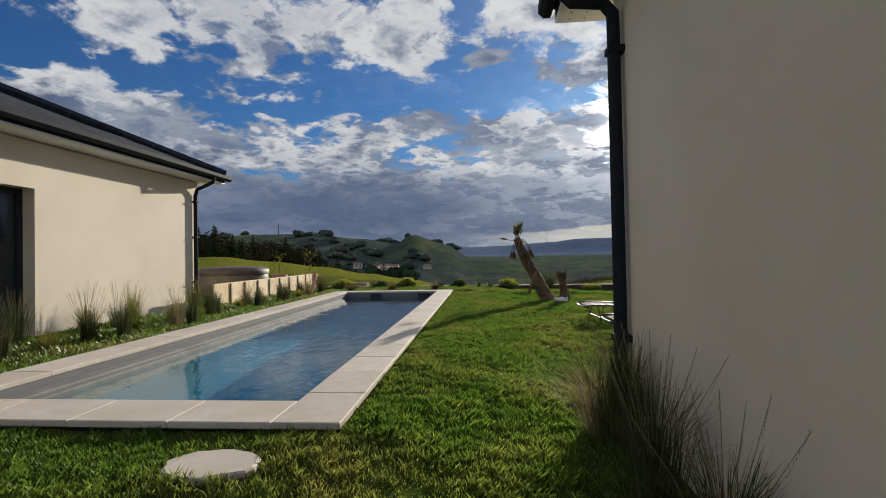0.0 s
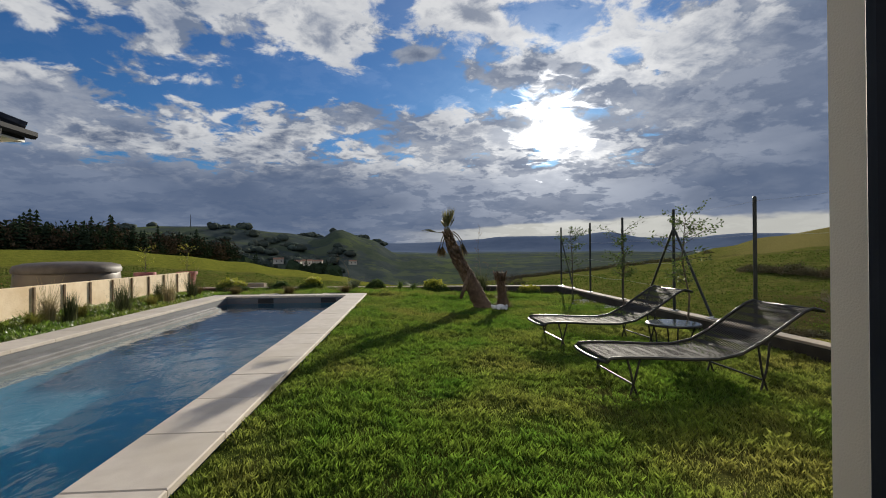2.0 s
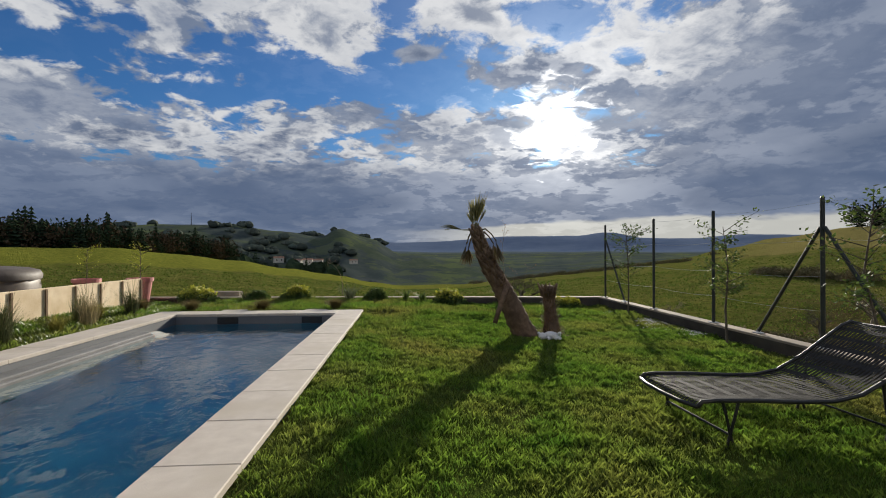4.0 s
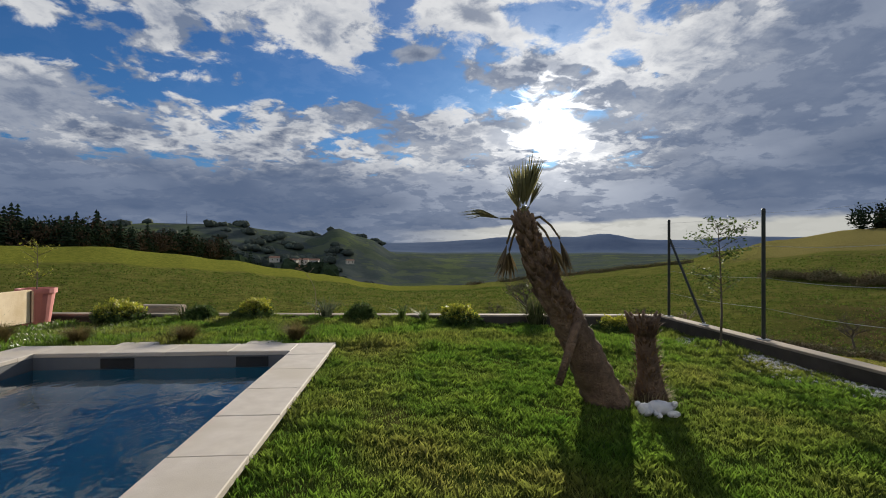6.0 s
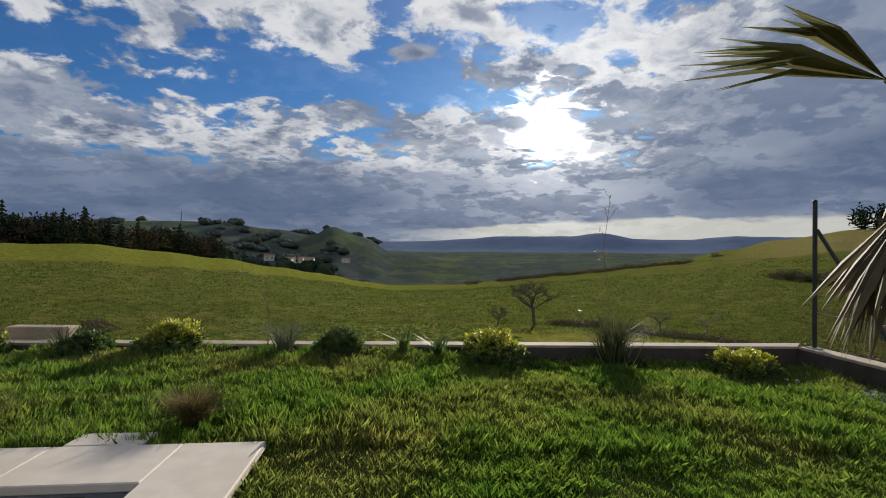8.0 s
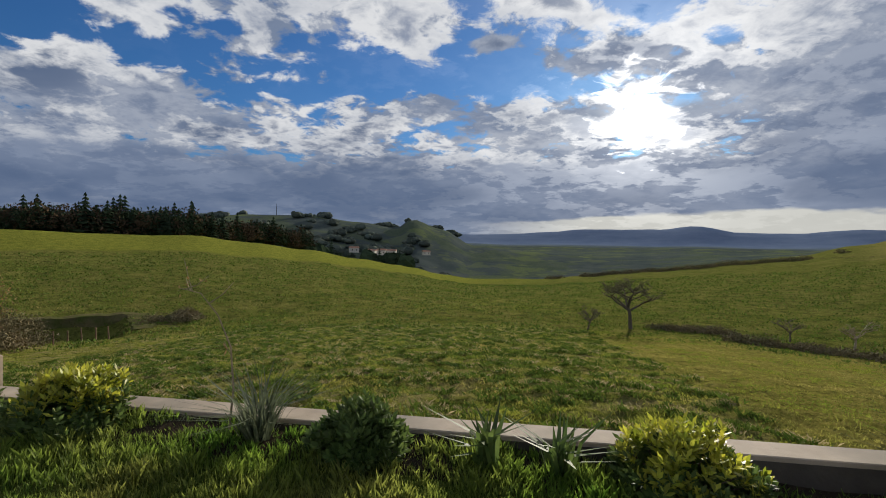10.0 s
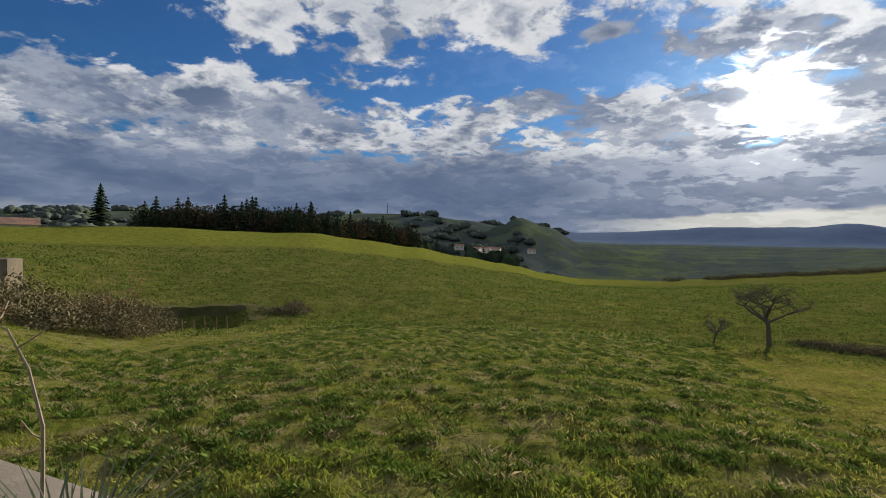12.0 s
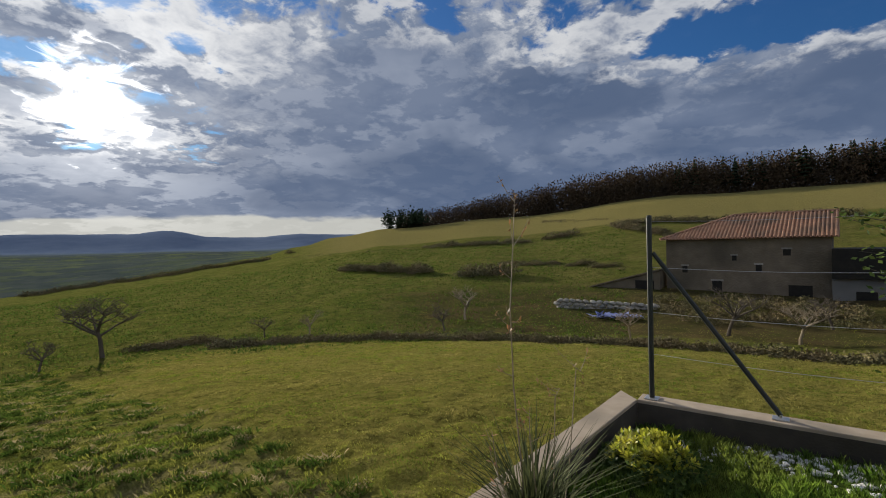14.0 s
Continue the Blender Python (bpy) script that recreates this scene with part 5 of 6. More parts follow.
def hot_tub(x, y):
    ob = thing("hot_tub", (x, y, -0.06), "round brown inflatable hot tub with grey cover", "hot tub")
    n = 36
    prof = [(0.86, 0.0), (0.96, 0.06), (0.99, 0.3), (0.97, 0.55), (0.95, 0.68), (0.90, 0.74)]
    s = Shape()
    for r, z in prof:
        for k in range(n):
            q = r * (1 + 0.012 * math.cos(12 * 2 * math.pi * k / n))
            s.v.append((q * math.cos(2 * math.pi * k / n), q * math.sin(2 * math.pi * k / n), z))
    for j in range(len(prof) - 1):
        for k in range(n):
            s.f.append((j * n + k, j * n + (k + 1) % n, (j + 1) * n + (k + 1) % n, (j + 1) * n + k))
    s.f.append(tuple(range(n - 1, -1, -1)))
    part("body", s, TUBSKIN, ob, "", True)
    s = Shape()
    prof = [(1.0, 0.62), (1.01, 0.70), (0.97, 0.78), (0.8, 0.83), (0.45, 0.86), (0.01, 0.87)]
    for r, z in prof:
        for k in range(n):
            s.v.append((r * math.cos(2 * math.pi * k / n), r * math.sin(2 * math.pi * k / n), z + 0.012 * noise.noise((r * 3 * math.cos(k), r * 3 * math.sin(k), 1))))
    for j in range(len(prof) - 1):
        for k in range(n):
            s.f.append((j * n + k, j * n + (k + 1) % n, (j + 1) * n + (k + 1) % n, (j + 1) * n + k))
    part("cover", s, TUBTOP, ob, "crumpled grey cover", True)


hot_tub(-6.75, 11.2)


def potted(x, y, seed, h):
    rng = random.Random(seed)
    z = lawn_z(x, y) - 0.01
    ob = thing("potted_shrub", (x, y, z), "pink flowerpot with small thin leafy shrub", "potted plant", "pots by the wall")
    n = 20
    s = Shape()
    prof = [(0.18, 0.0), (0.25, 0.54), (0.28, 0.54), (0.28, 0.62), (0.245, 0.62), (0.23, 0.54), (0.01, 0.54)]
    for r, zz in prof:
        s.v += [(r * math.cos(2 * math.pi * k / n), r * math.sin(2 * math.pi * k / n), zz) for k in range(n)]
    for j in range(len(prof) - 1):
        for k in range(n):
            s.f.append((j * n + k, j * n + (k + 1) % n, (j + 1) * n + (k + 1) % n, (j + 1) * n + k))
    s.f.append(tuple(range(n - 1, -1, -1)))
    part("pot", s, POT, ob)
    w, lf = Shape(), Shape()
    w.tube([(0, 0, 0.52), (0.01, 0, 0.8), (0, 0.01, 0.54 + h)], [0.012, 0.008, 0.003], 5)
    for i in range(22):
        t = rng.uniform(0.2, 1)
        c = Vector((0, 0, 0.54 + h * t))
        a = rng.uniform(0, 2 * math.pi)
        e = c + Vector((math.cos(a), math.sin(a), rng.uniform(0.2, 0.8))) * rng.uniform(0.1, 0.3)
        w.tube([c, e], [0.004, 0.002], 4)
        for k in range(14):
            lf.leaf(c.lerp(e, rng.uniform(0.3, 1.1)), (rng.uniform(-1, 1), rng.uniform(-1, 1), rng.uniform(-0.4, 1)), (0, 0, 1), rng.uniform(0.03, 0.055), 0.018)
    part("stems", w, BARK, ob)
    part("foliage", lf, LEAF, ob)


potted(-5.4, 13.95, 61, 0.80)
potted(-6.45, 13.75, 62, 0.75)


# ---- stepping stone ----
def stepping_stone(x, y):
    rng = random.Random(3)
    z = lawn_z(x, y)
    s = Shape()
    n = 22
    ring = [(0.25 * math.cos(2 * math.pi * k / n) * rng.uniform(0.9, 1.08), 0.17 * math.sin(2 * math.pi * k / n) * rng.uniform(0.9, 1.08)) for k in range(n)]
    for zz, q in ((-0.03, 1.0), (0.02, 1.0), (0.03, 0.94)):
        s.v += [(a * q, b * q, zz) for a, b in ring]
    for j in range(2):
        for k in range(n):
            s.f.append((j * n + k, j * n + (k + 1) % n, (j + 1) * n + (k + 1) % n, (j + 1) * n + k))
    s.f.append(tuple(range(2 * n, 3 * n)))
    ob = new("stepping_stone", s.mesh("stepping_stone", COPING))
    ob.location = (x, y, z)
    tagged(ob, "flat pale stepping stone sunk in grass", "stone")


stepping_stone(-0.52, -0.46)


# ---- block, box and trench in the field ----
def near_field():
    x, y = -3.92, 15.08
    z = -1.25
    ob = new("concrete_block", Shape().box(-0.42, -0.1, 0, 0.42, 0.1, 1.28, 0.015).mesh("concrete_block", CONCRETE))
    ob.matrix_world = pose(x, y, z, 0, 0, -6)
    tagged(ob, "pale concrete block on rough grass", "block")
    x, y = polar(-59.8, 36)
    z = terrain(x, y) - 0.1
    ob = new("stone_pillar", Shape().box(-0.5, -0.5, 0, 0.5, 0.5, 2.9, 0.05).mesh("stone_pillar", BARNWALL))
    ob.matrix_world = pose(x, y, z, 0, 0, 20)
    tagged(ob, "weathered square stone pillar in scrub", "pillar")


near_field()


def earth_bank():
    """A cutting in the field: an earth face with a returning end."""
    s = Shape()
    path = [Vector((*polar(-52 + 12.4 * i / 26, 44.0), 0)) for i in range(27)] + [Vector((*polar(-39.6 + 0.05 * i, 44.0 - 0.7 * i), 0)) for i in range(1, 10)]
    for i, p in enumerate(path):
        q = path[min(i + 1, len(path) - 1)] - path[max(i - 1, 0)]
        out = Vector((q.y, -q.x, 0)).normalized()
        back = p - out * 2.4
        z = terrain(back.x, back.y)
        h = 1.15 * smooth01((len(path) + 2 - i) / 9) + 0.1
        for d, k in ((0.9, -1.25), (0.5, -0.8), (0.3, -0.3), (0.1, 0.06), (-0.6, 0.08), (-2.6, -0.06)):
            w = 0.22 * noise.noise((p.x * 0.9, p.y * 0.9, d * 3))
            v = p + out * (d + w)
            s.v.append((v.x, v.y, z + h * k + 0.1 * noise.noise((p.x * 2, p.y * 2, k))))
    for i in range(len(path) - 1):
        for k in range(5):
            n = i * 6 + k
            s.f.append((n, n + 6, n + 7, n + 1))
    ob = part("earth_bank", s, material("bank_earth", (0.06, 0.075, 0.02), (0.11, 0.09, 0.045), 1.5, 0.95, 0.8, 6, dist=0.1, spec=0.0))
    tagged(ob, "grassy earth bank round a field cutting", "bank")
    rng = random.Random(2)
    m = Shape().tube([(0, 0, 0), (0, 0, 1.1)], [0.05, 0.04], 6).mesh("stake", STAKE)
    for i in range(6):
        x, y = polar(-47.0 + 1.1 * i, 36.0)
        o = new("field_stake", m)
        o.matrix_world = pose(x, y, terrain(x, y) - 0.1, rng.uniform(-5, 5), rng.uniform(-5, 5), 0)
        tagged(o, "thin wooden fence stake in rough grass", "stake", "field stakes")


earth_bank()


def bare_tree(x, y, h, seed, label, spread=0.55, mat=BARK, group="bare trees", depth=5, z=None):
    rng = random.Random(seed)
    z = terrain(x, y) - 0.1 if z is None else z
    ob = thing("bare_tree", (x, y, z), label, "tree", group)
    t, br = Shape(), Shape()

    def grow(s, p, d, ln, r, level):
        n = 3
        pts = [p]
        for i in range(n):
            d = (d + Vector((rng.uniform(-1, 1), rng.uniform(-1, 1), rng.uniform(-0.3, 0.5))) * 0.22).normalized()
            pts.append(pts[-1] + d * ln / n)
        s.tube(pts, [r * (1 - 0.35 * i / n) for i in range(n + 1)], 7 if level < 2 else 4, False)
        if level >= depth:
            return
        for k in range(rng.choice((2, 3, 3, 4)) if level else 6):
            q = pts[rng.choice((2, 3, 3))] if level else pts[-1] - Vector((0, 0, rng.uniform(0, ln * 0.25)))
            a = rng.uniform(0, 2 * math.pi) if level else 2 * math.pi * (k + rng.uniform(-0.25, 0.25)) / 6
            out = Vector((math.cos(a), math.sin(a), rng.uniform(-0.1, 0.6) if level else (1.6 if k == 5 else rng.uniform(0.25, 0.7))))
            grow(br, q, (d * (0.5 if level else 0.3) + out * (spread + 0.4)).normalized(), ln * rng.uniform(0.55, 0.8) if level else h * 0.3 * rng.uniform(0.7, 1.1), r * 0.55, level + 1)
    grow(t, Vector((0, 0, 0)), Vector((0, 0, 1)), h * 0.40, h * 0.032, 0)
    part("trunk", t, mat, ob)
    part("limb", br, mat, ob)
    return ob


bare_tree(11.75, 47.0, 4.6, 301, "gnarled bare fruit tree in the meadow", 0.8)
bare_tree(8.3, 45.5, 2.2, 302, "small bare bush tree in the meadow", 0.6, depth=4)
for i, (x, y, h) in enumerate(((21, 44, 2.0), (23.5, 42, 2.2), (30, 34, 2.4), (36, 36, 3.6), (39, 16, 4.2), (37, 12, 3.2), (44, 10, 3.4), (33, 21, 2.6))):
    bare_tree(x, y, h, 310 + i, "small leafless tree on the far bank", 0.5, TWIG if i % 2 else BARK, depth=4)


# ---- woods, hedges and scrub ----
def conifer(s, x, y, z, h, rng, layers=9):
    s.tube([(x, y, z), (x, y, z + h)], [h * 0.02, h * 0.004], 5, False)
    for i in range(layers):
        t = (i + 0.6) / layers
        zz, r = z + h * (0.10 + 0.9 * t), h * 0.29 * (1 - t) ** 0.8 + h * 0.02
        k = 9
        for j in range(k):
            a = 2 * math.pi * (j + rng.random()) / k
            rr = r * rng.uniform(0.65, 1.2)
            n = len(s.v)
            w = rr * 0.42
            cx, cy = math.cos(a), math.sin(a)
            s.v += [(x, y, zz + h * 0.045), (x + cx * rr * 0.6 - cy * w, y + cy * rr * 0.6 + cx * w, zz - h * 0.01), (x + cx * rr, y + cy * rr, zz - h * 0.045), (x + cx * rr * 0.6 + cy * w, y + cy * rr * 0.6 - cx * w, zz - h * 0.01)]
            s.f += [(n, n + 1, n + 2), (n, n + 2, n + 3)]


def crown(s, x, y, z, r, h, rng, k=70, fine=1.0):
    """A ragged clump of twigs and leaves."""
    for i in range(k):
        a, e = rng.uniform(0, 2 * math.pi), math.asin(rng.uniform(-0.2, 1.0))
        q = rng.uniform(0.55, 1.05)
        c = Vector((x + r * q * math.cos(a) * math.cos(e), y + r * q * math.sin(a) * math.cos(e), z + h * (0.35 + 0.65 * q * max(0, math.sin(e)))))
        d = Vector((rng.uniform(-1, 1), rng.uniform(-1, 1), rng.uniform(-0.2, 1.2)))
        s.leaf(c, d, (rng.uniform(-1, 1), rng.uniform(-1, 1), rng.uniform(-1, 1)), r * rng.uniform(0.25, 0.6) * fine, r * rng.uniform(0.12, 0.3) * fine)


def stuff(name, s, mat, label, category):
    return tagged(part(name, s, mat, None, "", name == "far_woods"), label, category, "", "stuff")


# hedged banks on the slope: azimuth and rise of one end, of the other, count, height
BANKS = ((41.3, -2.78, 52.1, -3.49, 144, 1.65), (51.5, -0.31, 64.4, 0.1, 176, 1.32), (61.0, -2.42, 74.6, -3.08, 144, 0.99), (73.7, 1.65, 79.8, 0.39, 112, 1.87), (65.8, 2.49, 73.4, 2.56, 96, 0.88), (33.7, -1.16, 51.5, -0.24, 192, 0.5), (47.2, -7.57, 54.8, -7.3, 64, 0.39))


def slope_r(a, e):
    """How far off the slope is that stands at the rise e, seen from the garden's end."""
    r = 40.0
    while r < 222 and math.degrees(math.atan2(terrain(*polar(a, r)) - 1.4, r)) < e:
        r += 3.0
    return r


def woods():
    rng = random.Random(8)
    s, d, g = Shape(), Shape(), Shape()
    for i in range(330):
        a = rng.uniform(-50, -21)
        r = 158 + rng.uniform(0, 25) + max(0, a + 34) * 6
        x, y = polar(a, r)
        h = rng.uniform(7.0, 12.5) * (1.1 if -46 < a < -33 else 0.95) * (r / 165)
        z = EYE + r * math.tan(radians(crest(a)[1])) - 2.5
        if rng.random() < 0.22:
            conifer(s, x, y, z, h, rng, 11)
        else:
            crown(d if rng.random() < 0.5 else s, x, y, z, h * 0.30, h * 0.78, rng, 190, 0.65)
    for i in range(60):
        a = rng.uniform(-22, -9)
        r = 300 + rng.uniform(0, 60)
        x, y = polar(a, r)
        h = rng.uniform(8, 15)
        z = EYE + r * math.tan(radians(-1.6 - 0.12 * (a + 22))) - 3
        if a > -18 and a < -14:
            h *= 0.6
        if rng.random() < 0.5:
            conifer(s, x, y, z, h, rng)
        else:
            s.blob((x, y, z + h * 0.4), (h * 0.45, h * 0.45, h * 0.5), i, 9, 6, 0.25)
    # brown wood along the hill on the right
    for i in range(1250):
        a = 48.5 + 50.5 * rng.random() ** 1.15
        r = crest(a)[0] + 4 + rng.uniform(0, 22)
        x, y = polar(a, r)
        h = (17.5 + 7.0 * smooth01((a - 50) / 20)) * rng.uniform(0.86, 1.0)
        crown(g, x, y, EYE + r * math.tan(radians(crest(a)[1])) - 9.0, h * 0.20, h * 1.0, rng, 110, 0.52)
    for i in range(14):
        a = 47.2 + rng.uniform(0, 4.5)
        x, y = polar(a, 232 + rng.uniform(0, 8))
        conifer(s, x, y, EYE + 232 * math.tan(radians(crest(a)[1])) - 1.5, rng.uniform(7, 11), rng)
    for i in range(26):
        a = rng.uniform(80, 99)
        r = crest(a)[0] + 6 + rng.uniform(0, 10)
        x, y = polar(a, r)
        conifer(s, x, y, EYE + r * math.tan(radians(crest(a)[1])) + 2, rng.uniform(10, 14), rng)
    stuff("hillside_wood", g, BAREWOOD, "leafless brown wood along the hilltop", "wood")
    stuff("conifer_wood", s, CONIFER, "dark conifer wood behind the field", "wood")
    stuff("mixed_wood", d, BAREWOOD, "leafless trees among the conifers", "wood")
    s2 = Shape()
    for i in range(16):
        a = 47.0 + rng.uniform(0, 4.8)
        x, y = polar(a, 228 + rng.uniform(0, 8))
        crown(s2, x, y, EYE + 230 * math.tan(radians(crest(a)[1])) - 1.5, 3.2, rng.uniform(8, 12), rng, 70)
    stuff("copse", s2, CONIFER, "dark copse at the end of hilltop wood", "wood")
    # far woods on the middle hills
    s3 = Shape()
    for i in range(1200):
        a = rng.uniform(-60, 45)
        r = rng.uniform(420, 1050)
        if noise.noise((a * 0.22, r * 0.006, 4)) < 0.02 or a > -3:
            continue
        x, y = polar(a, r)
        h = rng.uniform(9, 17)
        z = terrain(x, y) - 1
        for q in range(4):
            s3.blob((x + rng.uniform(-1, 1) * h * 0.6, y + rng.uniform(-1, 1) * h * 0.6, z + h * 0.28), (h * rng.uniform(0.35, 0.6), h * rng.uniform(0.35, 0.6), h * rng.uniform(0.22, 0.45)), i * 4 + q, 9, 6, 0.2)
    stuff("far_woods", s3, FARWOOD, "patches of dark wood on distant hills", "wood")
    # scrub, hedge lines and banks
    s4 = Shape()
    for i in range(420):
        t = i / 420
        a = 20 + 78 * t
        r = 35 - 5 * smooth01(t * 1.6) + rng.uniform(-0.8, 0.8) + (3 if t < 0.1 else 0)
        x, y = polar(a, r)
        crown(s4, x, y, terrain(x, y) - 0.25, rng.uniform(0.35, 0.8), rng.uniform(0.45, 1.0) * (0.7 + 0.9 * max(0, noise.noise((a * 0.4, 1, 1)))), rng, 120, 0.55)
    for i in range(110):
        a = rng.uniform(-66, -47)
        x, y = polar(a, rng.uniform(27, 36))
        crown(s4, x, y, terrain(x, y) - 0.2, rng.uniform(0.5, 1.2), rng.uniform(0.9, 2.5), rng, 300, 0.35)
    for i in range(22):
        x, y = polar(rng.uniform(-38.5, -33), rng.uniform(40, 43))
        crown(s4, x, y, terrain(x, y) - 0.2, rng.uniform(0.5, 0.9), rng.uniform(0.5, 1.0), rng, 260, 0.4)
    for rr_, a0, a1, k in ((128, 66, 98, 200), (185, 8, 36, 260), (70, 52, 62, 40)):
        for i in range(k):
            a = a0 + (a1 - a0) * i / k
            x, y = polar(a, rr_ + rng.uniform(-2, 2) + 16 * noise.noise((a * 0.07, rr_, 0)))
            if noise.noise((a * 0.16, rr_, 7)) > 0.12:
                continue
            crown(s4, x, y, terrain(x, y) - 0.4, rng.uniform(0.8, 1.8), rng.uniform(0.9, 2.2), rng, 90, 0.6)
    for i in range(50):
        x, y = polar(rng.uniform(78, 98), rng.uniform(42, 52))
        crown(s4, x, y, terrain(x, y) - 0.2, rng.uniform(0.5, 1.1), rng.uniform(0.5, 1.4), rng, 150, 0.5)
    for a0, e0, a1, e1, k, hh in BANKS:
        for i in range(k):
            t = i / k
            a = a0 + (a1 - a0) * t + rng.uniform(-0.2, 0.2)
            r = slope_r(a, e0 + (e1 - e0) * t + rng.uniform(-0.12, 0.12))
            x, y = polar(a, r)
            q = hh * (0.55 + 0.45 * noise.noise((a * 0.9, e0, 3)) + 0.3)
            crown(s4, x, y, terrain(x, y) - 0.3, q * rng.uniform(0.5, 1.0), q * rng.uniform(0.7, 1.2), rng, 80, 0.5)
    stuff("scrub", s4, SCRUB, "brown scrub and hedges between the fields", "scrub")
    # tall single conifer on the left
    q = Shape()
    x, y = polar(-53.4, 125)
    conifer(q, 0, 0, 0, 9.5, rng, 14)
    t = thing("conifer_tree", (x, y, terrain(x, y) - 0.3), "tall dark solitary conifer behind the field", "tree")
    part("foliage", q, CONIFER, t)
    # russet bush by the trench
    rb = thing("russet_bush", (*polar(-51.5, 31), terrain(*polar(-51.5, 31)) - 0.1), "leggy bush with russet leaves", "bush")
    q, w = Shape(), Shape()
    for i in range(14):
        a = rng.uniform(0, 6.28)
        e = Vector((math.cos(a) * 1.2, math.sin(a) * 1.2, rng.uniform(1.8, 4.0)))
        w.tube([(0, 0, 0), e * 0.5, e], [0.03, 0.02, 0.006], 4)
        for k in range(50):
            q.leaf(e * rng.uniform(0.35, 1.05) + Vector((rng.uniform(-.3, .3), rng.uniform(-.3, .3), rng.uniform(-.3, .3))), (rng.uniform(-1, 1), rng.uniform(-1, 1), rng.uniform(-1, 1)), (0, 0, 1), 0.13, 0.07)
    part("stems", w, BARK, rb)
    part("leaves", q, RLEAF, rb)


woods()


# ---- barn and the other far buildings ----
def barn():
    ax, ay = polar(79.2, 57)
    bx, by = polar(93.4, 55)
    L = math.hypot(bx - ax, by - ay)
    yaw = math.atan2(by - ay, bx - ax)
    z0 = -5.6
    ob = thing("barn", (ax, ay, z0), "old stone barn with clay tile roof", "barn")
    ob.rotation_euler = (0, 0, yaw)
    H, D = 7.1, 9.0
    # local x runs along the front, local y away to the back
    for b in ((0, 0, 0, L, 0.5, H), (0, D - 0.5, 0, L, D, H), (0, 0.5, 0, 0.5, D - 0.5, H), (L - 0.5, 0.5, 0, L, D - 0.5, H)):
        part("wall", Shape().box(*b), BARNWALL, ob)
    for x, z, w, h in ((1.6, 3.6, 0.5, 0.7), (4.4, 1.2, 0.9, 1.6), (8.2, 3.8, 0.5, 0.7), (10.4, 5.4, 0.6, 0.6), (6.2, 4.9, 0.4, 0.5)):
        wdw = part("window", Shape().box(x, -0.02, z, x + w, 0.02, z + h), DARKWOOD, ob, "dark unglazed opening")
        part("lintel", Shape().box(x - 0.12, -0.05, z + h, x + w + 0.12, 0.03, z + h + 0.16), STONE, wdw)
    part("door", Shape().box(L - 3.2, -0.03, 0, L - 1.4, 0.02, 2.6), DARKWOOD, ob, "dark barn door")
    o = 0.5
    rise = 2.5
    s = Shape()
    s.v = [(-o, -o, H), (L + o, -o, H), (L + o, D + o, H), (-o, D + o, H), (5.8, D / 2, H + rise), (L + o, D / 2, H + rise)]
    s.f = [(0, 1, 5, 4), (2, 3, 4, 5), (3, 0, 4), (1, 2, 5), (3, 2, 1, 0)]
    roof = part("roof", s, CLAYTILE, ob, "rows of weathered clay tiles")
    n = 46
    for i in range(n):
        x = -o + (L + 2 * o) * (i + 0.5) / n
        top = D / 2 if x > 5.8 else -o + (D / 2 + o) * (x + o) / (5.8 + o)
        zt = H + rise * (top + o) / (D / 2 + o)
        part("clay_tile", Shape().tube([(x, -o - 0.08, H + 0.06), (x, top, zt + 0.06)], 0.095, 6), CLAYTILE, roof)
    part("ridge", Shape().tube([(5.8, D / 2, H + rise + 0.08), (L + o, D / 2, H + rise + 0.08)], 0.15, 6).tube([(-o, -o, H + 0.1), (5.8, D / 2, H + rise + 0.1)], 0.13, 6), CLAYTILE, roof)
    # lower wing beyond the gable
    w = thing("barn_wing", (0, 0, 0), "low stone barn wing with pale rendered wall", "barn")
    w.matrix_basis = ob.matrix_basis
    w.location = (ax, ay, z0)
    w.rotation_euler = (0, 0, yaw)
    part("wall", Shape().box(L + 0.02, -1.0, 0, L + 12, 6, 3.4), material("grey_render", (0.17, 0.165, 0.15), (0.22, 0.21, 0.19), 0.8, 0.9, 0.3, 6), w)
    # roof in the near-black of the openings, its shade put into the colour
    part("roof", Shape().box(L + 0.02, -1.5, 3.4, L + 12.4, 6.4, 6.0), DARKWOOD, w, "dark roof with shade in its colour")
    part("door", Shape().box(L + 1.6, -1.03, 0, L + 3.0, -0.99, 2.3), DARKWOOD, w)
    # lean-to shed on the near side
    sx, sy = polar(72.8, 58)
    sh = thing("lean_to_shed", (sx, sy, -4.9), "small sloping roofed stone shed", "shed")
    sh.rotation_euler = (0, 0, yaw)
    s = Shape()
    s.v = [(-1.5, 0, 0), (6.0, 0, 0), (6.0, 3, 0), (-1.5, 3, 0), (-1.5, 0, 1.0), (6.0, 0, 3.1), (6.0, 3, 3.1), (-1.5, 3, 1.0)]
    s.f = [(3, 2, 1, 0), (0, 1, 5, 4), (1, 2, 6, 5), (2, 3, 7, 6), (3, 0, 4, 7), (4, 5, 6, 7)]
    part("wall", s, BARNWALL, sh)
    s = Shape()
    s.v = [(-1.8, -0.3, 1.0), (6.2, -0.3, 3.2), (6.2, 3.3, 3.2), (-1.8, 3.3, 1.0), (-1.8, -0.3, 1.15), (6.2, -0.3, 3.35), (6.2, 3.3, 3.35), (-1.8, 3.3, 1.15)]
    s.f = [(3, 2, 1, 0), (0, 1, 5, 4), (1, 2, 6, 5), (2, 3, 7, 6), (3, 0, 4, 7), (4, 5, 6, 7)]
